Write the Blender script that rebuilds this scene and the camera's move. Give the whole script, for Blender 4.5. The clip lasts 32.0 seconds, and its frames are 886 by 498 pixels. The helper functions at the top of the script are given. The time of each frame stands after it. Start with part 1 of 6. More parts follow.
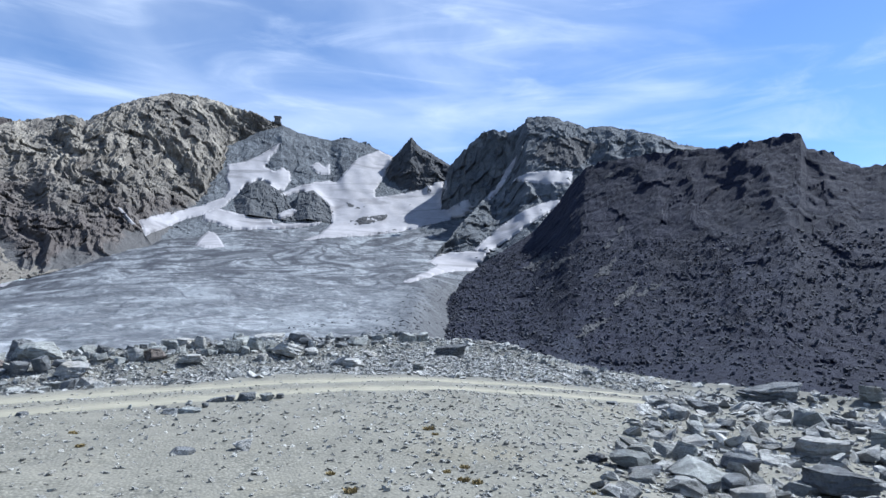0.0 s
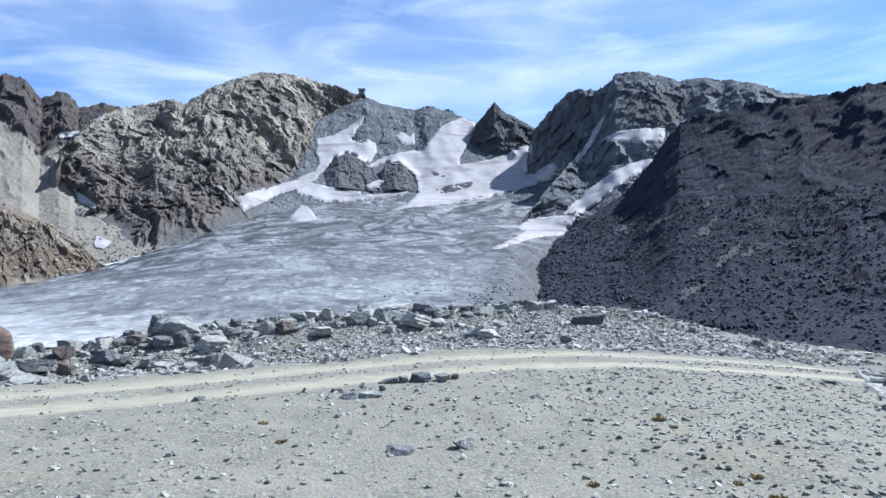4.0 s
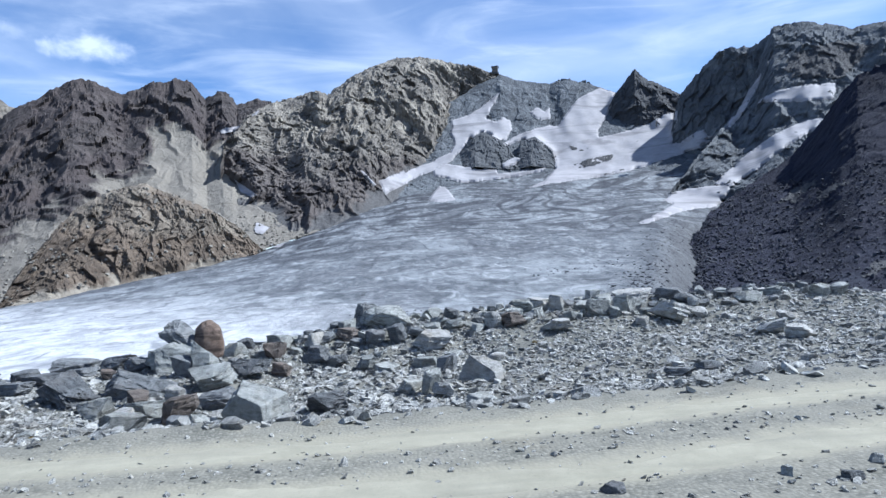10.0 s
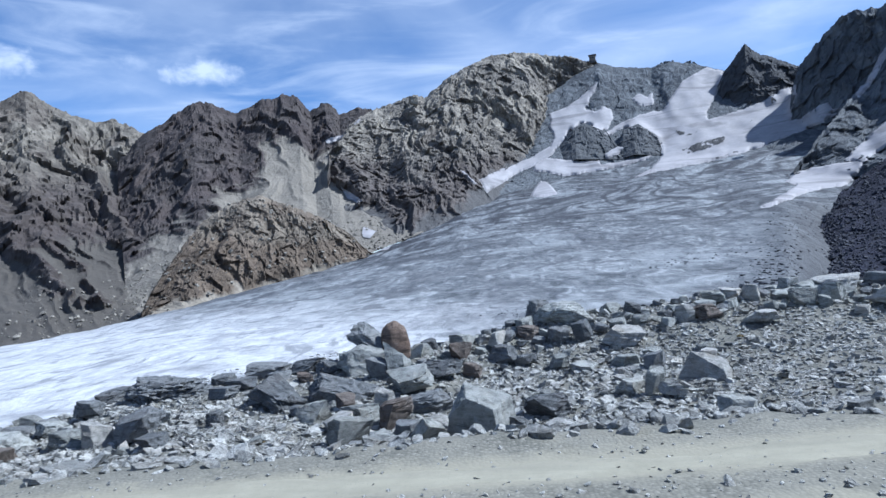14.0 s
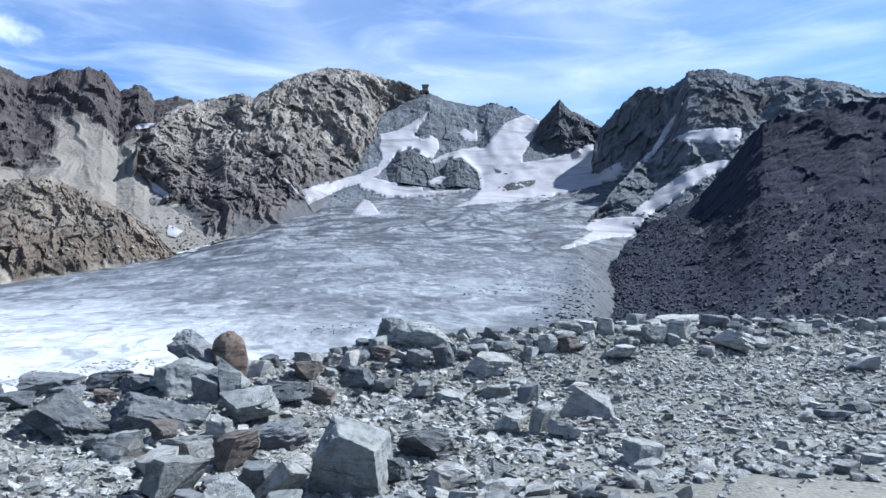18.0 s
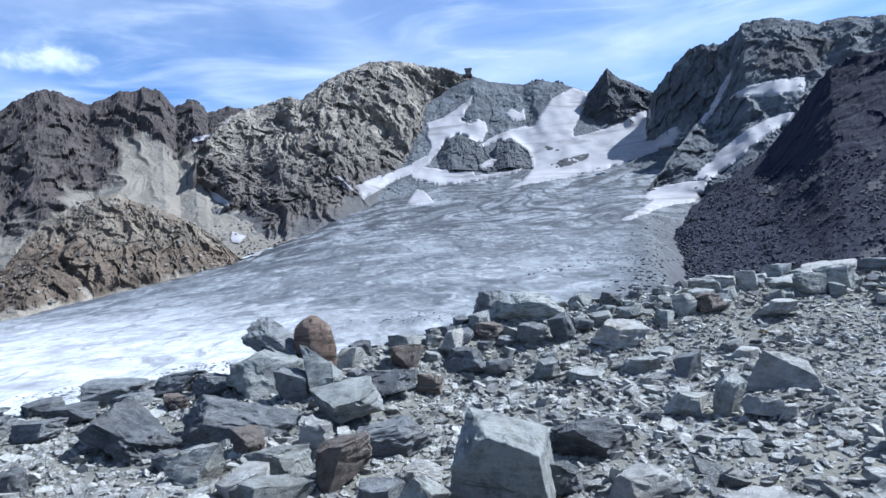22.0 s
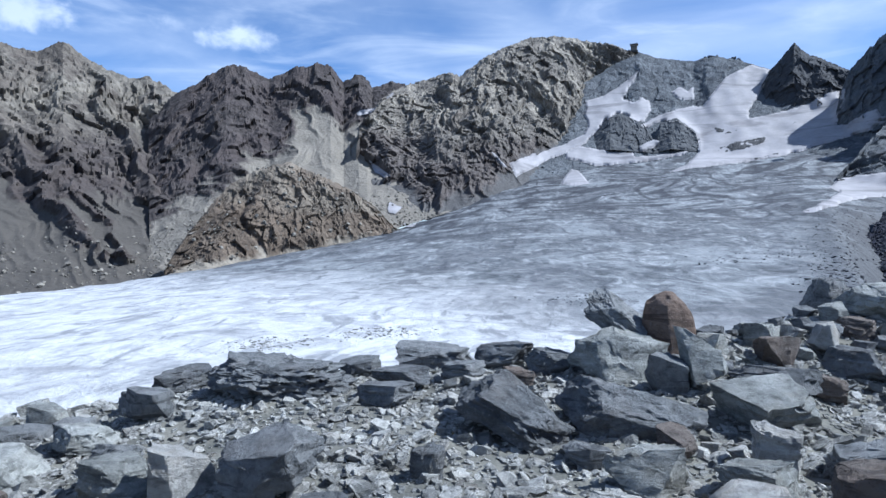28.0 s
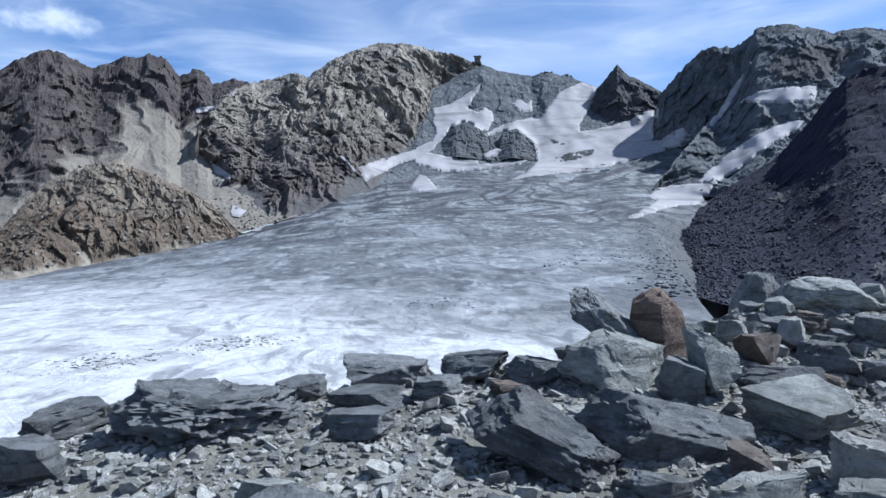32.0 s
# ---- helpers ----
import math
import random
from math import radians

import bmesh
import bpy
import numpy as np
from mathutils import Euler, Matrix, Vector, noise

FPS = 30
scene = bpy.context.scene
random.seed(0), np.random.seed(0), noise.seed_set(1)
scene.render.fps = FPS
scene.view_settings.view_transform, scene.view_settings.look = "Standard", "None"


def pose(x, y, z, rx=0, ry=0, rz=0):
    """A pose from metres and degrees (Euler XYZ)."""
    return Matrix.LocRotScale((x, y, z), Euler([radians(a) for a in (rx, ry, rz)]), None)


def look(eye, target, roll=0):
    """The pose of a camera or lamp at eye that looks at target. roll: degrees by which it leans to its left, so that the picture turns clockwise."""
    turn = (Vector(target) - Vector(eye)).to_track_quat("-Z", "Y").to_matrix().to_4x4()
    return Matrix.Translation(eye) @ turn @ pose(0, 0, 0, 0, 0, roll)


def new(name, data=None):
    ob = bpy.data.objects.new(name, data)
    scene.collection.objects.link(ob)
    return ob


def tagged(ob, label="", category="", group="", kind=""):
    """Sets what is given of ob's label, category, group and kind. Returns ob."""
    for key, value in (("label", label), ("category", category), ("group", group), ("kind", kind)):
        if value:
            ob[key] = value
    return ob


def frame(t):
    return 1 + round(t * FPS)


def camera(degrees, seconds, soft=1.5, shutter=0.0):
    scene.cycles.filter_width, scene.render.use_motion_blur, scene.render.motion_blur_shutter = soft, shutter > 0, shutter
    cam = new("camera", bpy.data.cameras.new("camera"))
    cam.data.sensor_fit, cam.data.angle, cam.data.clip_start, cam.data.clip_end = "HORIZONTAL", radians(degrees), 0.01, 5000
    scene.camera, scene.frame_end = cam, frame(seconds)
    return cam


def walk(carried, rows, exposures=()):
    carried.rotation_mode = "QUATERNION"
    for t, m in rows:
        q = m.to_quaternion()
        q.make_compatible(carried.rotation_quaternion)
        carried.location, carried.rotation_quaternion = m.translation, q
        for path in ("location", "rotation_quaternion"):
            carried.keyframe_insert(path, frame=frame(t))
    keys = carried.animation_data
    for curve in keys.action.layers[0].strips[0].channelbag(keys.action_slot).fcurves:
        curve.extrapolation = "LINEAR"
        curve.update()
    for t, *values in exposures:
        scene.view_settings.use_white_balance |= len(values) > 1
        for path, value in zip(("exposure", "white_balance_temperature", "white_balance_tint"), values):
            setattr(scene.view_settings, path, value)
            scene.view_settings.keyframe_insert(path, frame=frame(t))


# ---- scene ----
cam = camera(69.59, 32.0, soft=1.5)

# seconds, eye x y z, bearing from +y to the right, pitch, lean (degrees)
PATH = [
    (0.0, 0.003, -0.000, 1.917, 21.66, 4.90, 1.21),
    (0.5, -0.133, 0.442, 1.871, 19.03, 4.39, -0.28),
    (1.0, -0.263, 0.737, 1.903, 12.93, 3.98, -0.55),
    (1.5, -0.430, 0.935, 1.925, 11.87, -0.84, 0.43),
    (2.0, -0.642, 1.014, 2.042, 14.93, 0.87, -1.51),
    (2.5, -0.915, 1.173, 1.929, 13.13, -0.31, 0.65),
    (4.5, -1.154, 2.194, 1.934, 14.13, 2.24, -0.28),
    (5.0, -1.373, 2.685, 1.927, 11.33, 0.27, -0.27),
    (5.5, -1.493, 3.133, 1.900, 9.81, 0.26, -1.44),
    (6.0, -1.741, 3.537, 1.893, 17.26, 2.04, 4.66),
    (6.5, -1.931, 3.972, 1.861, 17.96, 1.27, 2.40),
    (7.0, -2.070, 4.512, 1.910, 14.40, 2.52, 0.83),
    (7.5, -2.401, 4.863, 1.914, 13.68, 0.32, 1.08),
    (8.0, -2.631, 5.236, 1.917, 7.01, 1.01, -1.59),
    (8.5, -2.848, 5.603, 1.918, 7.13, 1.08, -2.55),
    (9.0, -3.103, 5.832, 1.962, 8.52, 0.22, 0.69),
    (9.5, -3.302, 6.086, 1.960, 6.05, 2.00, -0.51),
    (10.0, -3.558, 6.410, 1.976, 1.82, 0.08, -1.34),
    (10.5, -3.784, 6.697, 2.017, 1.46, -0.89, -1.00),
    (11.0, -4.056, 6.933, 2.014, -1.23, 0.53, -1.26),
    (11.5, -4.446, 6.777, 2.010, -1.64, 0.17, -0.69),
    (12.0, -4.732, 6.871, 2.005, -7.50, -1.18, -1.58),
    (12.5, -5.054, 6.943, 2.013, -7.16, -0.39, 0.54),
    (13.0, -5.271, 6.772, 1.991, -1.53, -2.31, 2.14),
    (13.5, -5.439, 6.891, 1.978, -7.41, 0.33, -3.88),
    (15.5, -6.659, 7.425, 1.950, 0.60, -0.36, -2.53),
    (16.0, -6.808, 7.517, 1.936, 10.33, -2.06, -2.03),
    (16.5, -6.842, 7.911, 1.916, 11.11, 2.41, -0.38),
    (17.0, -6.874, 8.266, 1.869, 11.83, 2.74, 0.28),
    (17.5, -6.884, 8.639, 1.846, 13.25, 0.56, 0.53),
    (18.0, -6.900, 9.019, 1.810, 9.11, 1.57, 1.74),
    (18.5, -7.019, 9.353, 1.741, 9.58, 4.26, -0.45),
    (19.0, -7.162, 9.652, 1.711, 11.07, 1.69, -1.45),
    (19.5, -7.255, 10.026, 1.620, 5.92, 4.55, 1.31),
    (20.0, -7.315, 10.316, 1.551, 6.25, 1.10, -1.43),
    (20.5, -7.333, 10.594, 1.504, 10.30, -2.97, -0.59),
    (21.0, -7.305, 10.998, 1.406, 6.86, -1.50, 0.72),
    (21.5, -7.404, 11.230, 1.343, 9.63, 1.24, -0.77),
    (22.0, -7.564, 11.606, 1.291, 3.99, 0.37, -3.12),
    (22.5, -7.708, 12.005, 1.280, 0.54, 1.37, -2.14),
    (23.0, -7.926, 12.115, 1.270, -6.41, 1.86, -1.95),
    (23.5, -8.226, 12.165, 1.314, -12.84, -0.36, -2.46),
    (24.0, -8.619, 12.255, 1.289, -18.62, 1.93, -0.01),
    (24.5, -8.953, 12.069, 1.305, -21.47, -0.19, -0.38),
    (26.5, -10.228, 12.571, 1.216, -15.69, -3.19, 1.15),
    (27.0, -10.486, 12.783, 1.161, -12.80, 0.26, 1.57),
    (27.5, -10.718, 12.947, 1.145, -11.49, -0.60, 1.72),
    (28.0, -10.967, 13.232, 1.114, -9.09, -1.28, 0.51),
    (28.5, -11.204, 13.464, 1.076, -7.61, 0.19, 0.28),
    (29.0, -11.413, 13.769, 1.063, -4.35, 1.51, -0.31),
    (29.5, -11.658, 13.899, 1.043, -2.00, 0.16, -0.21),
    (30.0, -11.976, 14.000, 1.034, -11.31, 1.13, -1.26),
    (30.5, -12.260, 14.225, 0.999, -9.88, 1.87, -0.59),
    (31.0, -12.490, 14.288, 0.964, -2.09, -0.61, -0.23),
    (31.5, -12.651, 14.504, 0.936, 0.60, -0.36, 0.30),
    (32.0, -12.726, 14.705, 0.932, 4.48, -0.76, 0.40),
]


def aim(x, y, z, bearing, pitch, lean):
    b, p = radians(bearing), radians(pitch)
    ahead = Vector((math.sin(b) * math.cos(p), math.cos(b) * math.cos(p), math.sin(p)))
    return look(Vector((x, y, z)), Vector((x, y, z)) + ahead, lean)


walk(cam, [(row[0], aim(*row[1:])) for row in PATH],
     exposures=[(0.0, 0.89, 5400, 9), (2.0, 0.84, 5300, 9), (4.5, 1.09, 5400, 9), (8.0, 1.03, 5400, 9), (11.0, 0.79, 5220, 9), (13.0, 0.69, 5120, 9), (16.0, 0.79, 5220, 9), (18.0, 1.04, 5270, 9), (20.0, 0.93, 5170, 9), (21.0, 1.01, 5270, 9), (22.0, 0.99, 5220, 9), (27.0, 0.79, 5200, 9), (32.0, 0.71, 5300, 9)])

# ---- light ----
SUN_AZ, SUN_EL = 84.0, 49.0      # degrees from +y to the right, and above the horizon
world = bpy.data.worlds.new("sky")
scene.world = world
world.use_nodes = True


def world_nodes():
    nt = world.node_tree
    nt.nodes.clear()
    out = nt.nodes.new("ShaderNodeOutputWorld")
    bg = nt.nodes.new("ShaderNodeBackground")
    sky = nt.nodes.new("ShaderNodeTexSky")
    sky.sky_type, sky.sun_disc = "NISHITA", False
    sky.sun_elevation, sky.sun_rotation = radians(SUN_EL), radians(SUN_AZ)
    sky.altitude, sky.air_density, sky.dust_density, sky.ozone_density = 2800, 1.0, 0.6, 2.4
    bg.inputs["Strength"].default_value = 0.09
    tc = nt.nodes.new("ShaderNodeTexCoord")
    ln = nt.links.new

    def noise_of(vec, scale, detail, rough, distort):
        n = nt.nodes.new("ShaderNodeTexNoise")
        for key, value in (("Scale", scale), ("Detail", detail), ("Roughness", rough), ("Distortion", distort)):
            n.inputs[key].default_value = value
        ln(vec, n.inputs["Vector"])
        return n.outputs["Fac"]

    def ramp_of(fac, p0, p1, c1):
        r = nt.nodes.new("ShaderNodeValToRGB")
        r.color_ramp.interpolation = "EASE"
        r.color_ramp.elements[0].position, r.color_ramp.elements[1].position = p0, p1
        r.color_ramp.elements[0].color, r.color_ramp.elements[1].color = (0, 0, 0, 1), (c1, c1, c1, 1)
        ln(fac, r.inputs["Fac"])
        return r.outputs["Color"]

    def sum_of(op, a, b):
        m = nt.nodes.new("ShaderNodeMath")
        m.operation = op
        for sock, v in zip(m.inputs, (a, b)):
            if isinstance(v, (int, float)):
                sock.default_value = v
            else:
                ln(v, sock)
        return m.outputs[0]

    def mapped(turn, scale):
        mp = nt.nodes.new("ShaderNodeMapping")
        mp.inputs["Rotation"].default_value = [radians(a) for a in turn]
        mp.inputs["Scale"].default_value = scale
        ln(tc.outputs["Generated"], mp.inputs["Vector"])
        return mp.outputs["Vector"]

    # thin cirrus: wide veils and finer streaks laid over the dome
    veil = ramp_of(noise_of(mapped((6, 16, 20), (1.3, 1.6, 4.2)), 1.5, 6, 0.5, 0.5), 0.35, 0.76, 0.56)
    streak = ramp_of(noise_of(mapped((6, 20, 24), (1.6, 2.0, 9.0)), 2.2, 8, 0.55, 0.9), 0.46, 0.85, 0.5)
    cover = sum_of("ADD", veil, streak)
    # small fair-weather clouds low over the western peaks: bearing, rise, half width and half height in degrees, thickness
    for bearing, rise, wide, tall, thick in ((-43.0, 16.0, 5.6, 1.5, 0.9), (-32.6, 16.6, 1.9, 0.9, 0.45), (-27.0, 16.2, 3.0, 1.35, 1.0), (-38.0, 23.5, 5.0, 1.2, 0.6)):
        b, e = radians(bearing), radians(rise)
        axes = ((math.cos(b), -math.sin(b), 0.0), (-math.sin(b) * math.sin(e), -math.cos(b) * math.sin(e), math.cos(e)))
        spread = []
        for axis, half in zip(axes, (wide, tall)):
            dot = nt.nodes.new("ShaderNodeVectorMath")
            dot.operation = "DOT_PRODUCT"
            ln(tc.outputs["Generated"], dot.inputs[0])
            dot.inputs[1].default_value = axis
            spread.append(sum_of("POWER", sum_of("ABSOLUTE", sum_of("DIVIDE", dot.outputs["Value"], math.sin(radians(half))), 0.0), 2.0))
        front = nt.nodes.new("ShaderNodeVectorMath")
        front.operation = "DOT_PRODUCT"
        ln(tc.outputs["Generated"], front.inputs[0])
        front.inputs[1].default_value = (math.sin(b) * math.cos(e), math.cos(b) * math.cos(e), math.sin(e))
        near = sum_of("GREATER_THAN", front.outputs["Value"], 0.5)
        fluff = noise_of(mapped((0, 0, 0), (1, 1, 1.4)), 17.0, 5, 0.55, 0.3)
        body = sum_of("SUBTRACT", sum_of("ADD", sum_of("MULTIPLY", sum_of("SUBTRACT", fluff, 0.5), 3.0), 0.75), sum_of("MULTIPLY", sum_of("ADD", spread[0], spread[1]), 0.8))
        puff = ramp_of(body, 0.0, 1.25, 0.92)
        cover = sum_of("ADD", cover, sum_of("MULTIPLY", sum_of("MULTIPLY", puff, near), thick))
    high = nt.nodes.new("ShaderNodeSeparateXYZ")
    ln(tc.outputs["Generated"], high.inputs[0])
    thin = nt.nodes.new("ShaderNodeMapRange")
    for key, value in (("From Min", 0.45), ("From Max", 0.95), ("To Min", 1.0), ("To Max", 0.3)):
        thin.inputs[key].default_value = value
    ln(high.outputs["Z"], thin.inputs["Value"])
    clamp = sum_of("MINIMUM", sum_of("MULTIPLY", cover, thin.outputs["Result"]), 0.96)
    mix = nt.nodes.new("ShaderNodeMix")
    mix.data_type = "RGBA"
    mix.inputs[7].default_value = (5.9, 6.2, 6.7, 1)
    ln(clamp, mix.inputs[0])
    ln(sky.outputs["Color"], mix.inputs[6])
    ln(mix.outputs[2], bg.inputs["Color"])
    ln(bg.outputs["Background"], out.inputs["Surface"])


world_nodes()
sun = new("sun", bpy.data.lights.new("sun", "SUN"))
sun.data.energy, sun.data.angle, sun.data.color = 5.0, radians(0.53), (1.0, 0.945, 0.85)
sun.matrix_world = look((0, 0, 0), (-math.sin(radians(SUN_AZ)) * math.cos(radians(SUN_EL)),
                                    -math.cos(radians(SUN_AZ)) * math.cos(radians(SUN_EL)), -math.sin(radians(SUN_EL))))


# ---- materials ----
class Nodes:
    """A small wrapper to write node materials in few lines."""

    def __init__(self, name, rough=0.9):
        self.mat = bpy.data.materials.new(name)
        self.mat.use_nodes = True
        self.nt = self.mat.node_tree
        self.bsdf = self.nt.nodes["Principled BSDF"]
        self.bsdf.inputs["Roughness"].default_value = rough
        self.bsdf.inputs["Specular IOR Level"].default_value = 0.25
        self.tc = self.nt.nodes.new("ShaderNodeNewGeometry").outputs["Position"]

    def link(self, a, b):
        self.nt.links.new(a, b)

    def mapped(self, scale=(1, 1, 1), turn=(0, 0, 0), src=None):
        m = self.nt.nodes.new("ShaderNodeMapping")
        m.inputs["Scale"].default_value = scale
        m.inputs["Rotation"].default_value = [radians(a) for a in turn]
        self.link(src or self.tc, m.inputs["Vector"])
        return m.outputs["Vector"]

    def noise(self, scale, detail=6.0, rough=0.6, vec=None, distort=0.0):
        n = self.nt.nodes.new("ShaderNodeTexNoise")
        n.inputs["Scale"].default_value, n.inputs["Detail"].default_value = scale, detail
        n.inputs["Roughness"].default_value, n.inputs["Distortion"].default_value = rough, distort
        self.link(vec or self.tc, n.inputs["Vector"])
        return n.outputs["Fac"]

    def voronoi(self, scale, vec=None, feature="F1", out="Distance"):
        n = self.nt.nodes.new("ShaderNodeTexVoronoi")
        n.feature = feature
        n.inputs["Scale"].default_value = scale
        self.link(vec or self.tc, n.inputs["Vector"])
        return n.outputs[out]

    def ramp(self, fac, stops):
        r = self.nt.nodes.new("ShaderNodeValToRGB")
        el = r.color_ramp.elements
        while len(el) < len(stops):
            el.new(0.5)
        for e, (p, c) in zip(el, stops):
            e.position = p
            e.color = (c, c, c, 1) if isinstance(c, (int, float)) else (*c, 1)
        self.link(fac, r.inputs["Fac"])
        return r.outputs["Color"]

    def mix(self, fac, a, b, mode="MIX"):
        m = self.nt.nodes.new("ShaderNodeMix")
        m.data_type, m.blend_type = "RGBA", mode
        for sock, v in ((m.inputs[0], fac), (m.inputs[6], a), (m.inputs[7], b)):
            if isinstance(v, (int, float)):
                sock.default_value = v if sock.type == "VALUE" else (v, v, v, 1)
            elif isinstance(v, tuple):
                sock.default_value = (*v, 1)
            else:
                self.link(v, sock)
        return m.outputs[2]

    def math(self, op, a, b=0.0):
        m = self.nt.nodes.new("ShaderNodeMath")
        m.operation = op
        for sock, v in zip(m.inputs, (a, b)):
            if isinstance(v, (int, float)):
                sock.default_value = v
            else:
                self.link(v, sock)
        return m.outputs[0]

    def steep(self):
        g = self.nt.nodes.new("ShaderNodeNewGeometry")
        s = self.nt.nodes.new("ShaderNodeSeparateXYZ")
        self.link(g.outputs["Normal"], s.inputs[0])
        return s.outputs["Z"]

    def random(self):
        return self.nt.nodes.new("ShaderNodeObjectInfo").outputs["Random"]

    def island(self):
        return self.nt.nodes.new("ShaderNodeNewGeometry").outputs["Random Per Island"]

    def bump(self, height, strength=0.5, dist=0.05):
        b = self.nt.nodes.new("ShaderNodeBump")
        b.inputs["Strength"].default_value, b.inputs["Distance"].default_value = strength, dist
        self.link(height, b.inputs["Height"])
        self.link(b.outputs["Normal"], self.bsdf.inputs["Normal"])

    def done(self, color, albedo=1.0):
        self.link(color if albedo == 1.0 else self.mix(1.0, color, albedo, "MULTIPLY"), self.bsdf.inputs["Base Color"])
        return self.mat


def mountain_rock(name, dark, light, scree, tint, strata=(0, 0, 0), low=None, relief=3.0):
    """Weathered rock with strata, cracks and stains; scree lies where the mountainside is loose. low: another rock
    colour below a height: (colour, height).
    """
    n = Nodes(name, 0.95)
    at = n.nt.nodes.new("ShaderNodeAttribute")
    at.attribute_name = "rock"
    big = n.noise(0.012, 8, 0.62)
    fine = n.noise(0.06, 9, 0.66)
    lay = n.noise(0.026, 8, 0.66, n.mapped((1.3, 1.3, 0.42), strata), 1.2)
    crack = n.voronoi(0.06, n.mapped((1, 1, 0.5), strata), "DISTANCE_TO_EDGE")
    rock = n.ramp(n.math("ADD", n.math("MULTIPLY", fine, 0.45), n.math("MULTIPLY", lay, 0.55)),
                  [(0.36, dark), (0.49, tuple(0.55 * p + 0.45 * q for p, q in zip(dark, light))), (0.62, light)])
    rock = n.mix(n.ramp(big, [(0.44, 0), (0.56, 0.85)]), rock, n.mix(0.65, rock, tint))
    if low:
        sep = n.nt.nodes.new("ShaderNodeSeparateXYZ")
        n.link(n.tc, sep.inputs[0])
        z = n.math("ADD", n.math("DIVIDE", sep.outputs["Z"], low[1] * 2.0), n.math("MULTIPLY", n.math("SUBTRACT", big, 0.5), 1.1))
        other = n.ramp(n.math("ADD", n.math("MULTIPLY", fine, 0.5), n.math("MULTIPLY", lay, 0.5)), [(0.38, tuple(c * 0.6 for c in low[0])), (0.62, tuple(c * 1.7 for c in low[0]))])
        rock = n.mix(n.ramp(z, [(0.40, 0.85), (0.60, 0)]), rock, other)
    rock = n.mix(n.ramp(crack, [(0.0, 0.45), (0.07, 0)]), rock, tuple(c * 0.7 for c in dark))
    sc = n.mix(n.ramp(n.noise(0.35, 9, 0.75), [(0.35, 0), (0.68, 1)]), tuple(c * 0.8 for c in scree), tuple(min(1, c * 1.12) for c in scree))
    sc = n.mix(n.ramp(n.noise(0.02, 6, 0.6), [(0.4, 0), (0.65, 0.7)]), sc, tuple(c * 0.7 for c in scree))
    sc = n.mix(n.ramp(n.noise(0.6, 6, 0.7), [(0.6, 0), (0.7, 0.5)]), sc, tuple(c * 0.45 for c in scree))
    k = n.math("ADD", at.outputs["Fac"], n.math("MULTIPLY", n.math("SUBTRACT", fine, 0.5), 0.9))
    col = n.mix(n.ramp(k, [(0.26, 0), (0.74, 1)]), sc, rock)
    h = n.math("ADD", n.noise(0.14, 9, 0.7), n.math("MULTIPLY", lay, 0.7))
    n.bump(n.math("ADD", h, n.math("MULTIPLY", n.ramp(crack, [(0.0, 0), (0.12, 1)]), 0.2)), 0.7, relief)
    return n.done(col, 0.54)


M_CRAG = mountain_rock("crag_rock", (0.135, 0.12, 0.108), (0.62, 0.565, 0.47), (0.175, 0.17, 0.168), (0.185, 0.17, 0.157), (10, 25, 0), ((0.115, 0.098, 0.094), 118))
M_WEST = mountain_rock("west_rock", (0.06, 0.052, 0.052), (0.165, 0.142, 0.132), (0.38, 0.345, 0.29), (0.112, 0.09, 0.088), (10, -20, 0))
M_PEAK = mountain_rock("pale_peak_rock", (0.10, 0.09, 0.08), (0.42, 0.38, 0.315), (0.165, 0.15, 0.132), (0.17, 0.14, 0.12), (10, -25, 0), ((0.082, 0.068, 0.066), 112))
M_KNOLL = mountain_rock("knoll_rock", (0.12, 0.10, 0.085), (0.50, 0.435, 0.345), (0.54, 0.48, 0.39), (0.24, 0.175, 0.125), (0, 20, 0), ((0.17, 0.132, 0.10), 14))
M_EAST = mountain_rock("east_rock", (0.095, 0.104, 0.118), (0.30, 0.318, 0.335), (0.24, 0.247, 0.256), (0.165, 0.177, 0.192), (80, 8, 0))
M_PYRAMID = mountain_rock("pyramid_rock", (0.08, 0.083, 0.09), (0.135, 0.138, 0.145), (0.2, 0.2, 0.2), (0.10, 0.10, 0.108), (20, 50, 0), relief=1.4)
M_ISLE = mountain_rock("slab_rock", (0.11, 0.115, 0.122), (0.21, 0.215, 0.222), (0.2, 0.2, 0.2), (0.15, 0.155, 0.162), (70, 20, 0), relief=1.0)
# the eastern slope's blue shade is put into this rock and scree colour
M_SHADE = mountain_rock("shaded_slope_rock", (0.011, 0.0135, 0.031), (0.027, 0.032, 0.062), (0.048, 0.055, 0.085), (0.015, 0.0165, 0.041), (30, 30, 0))


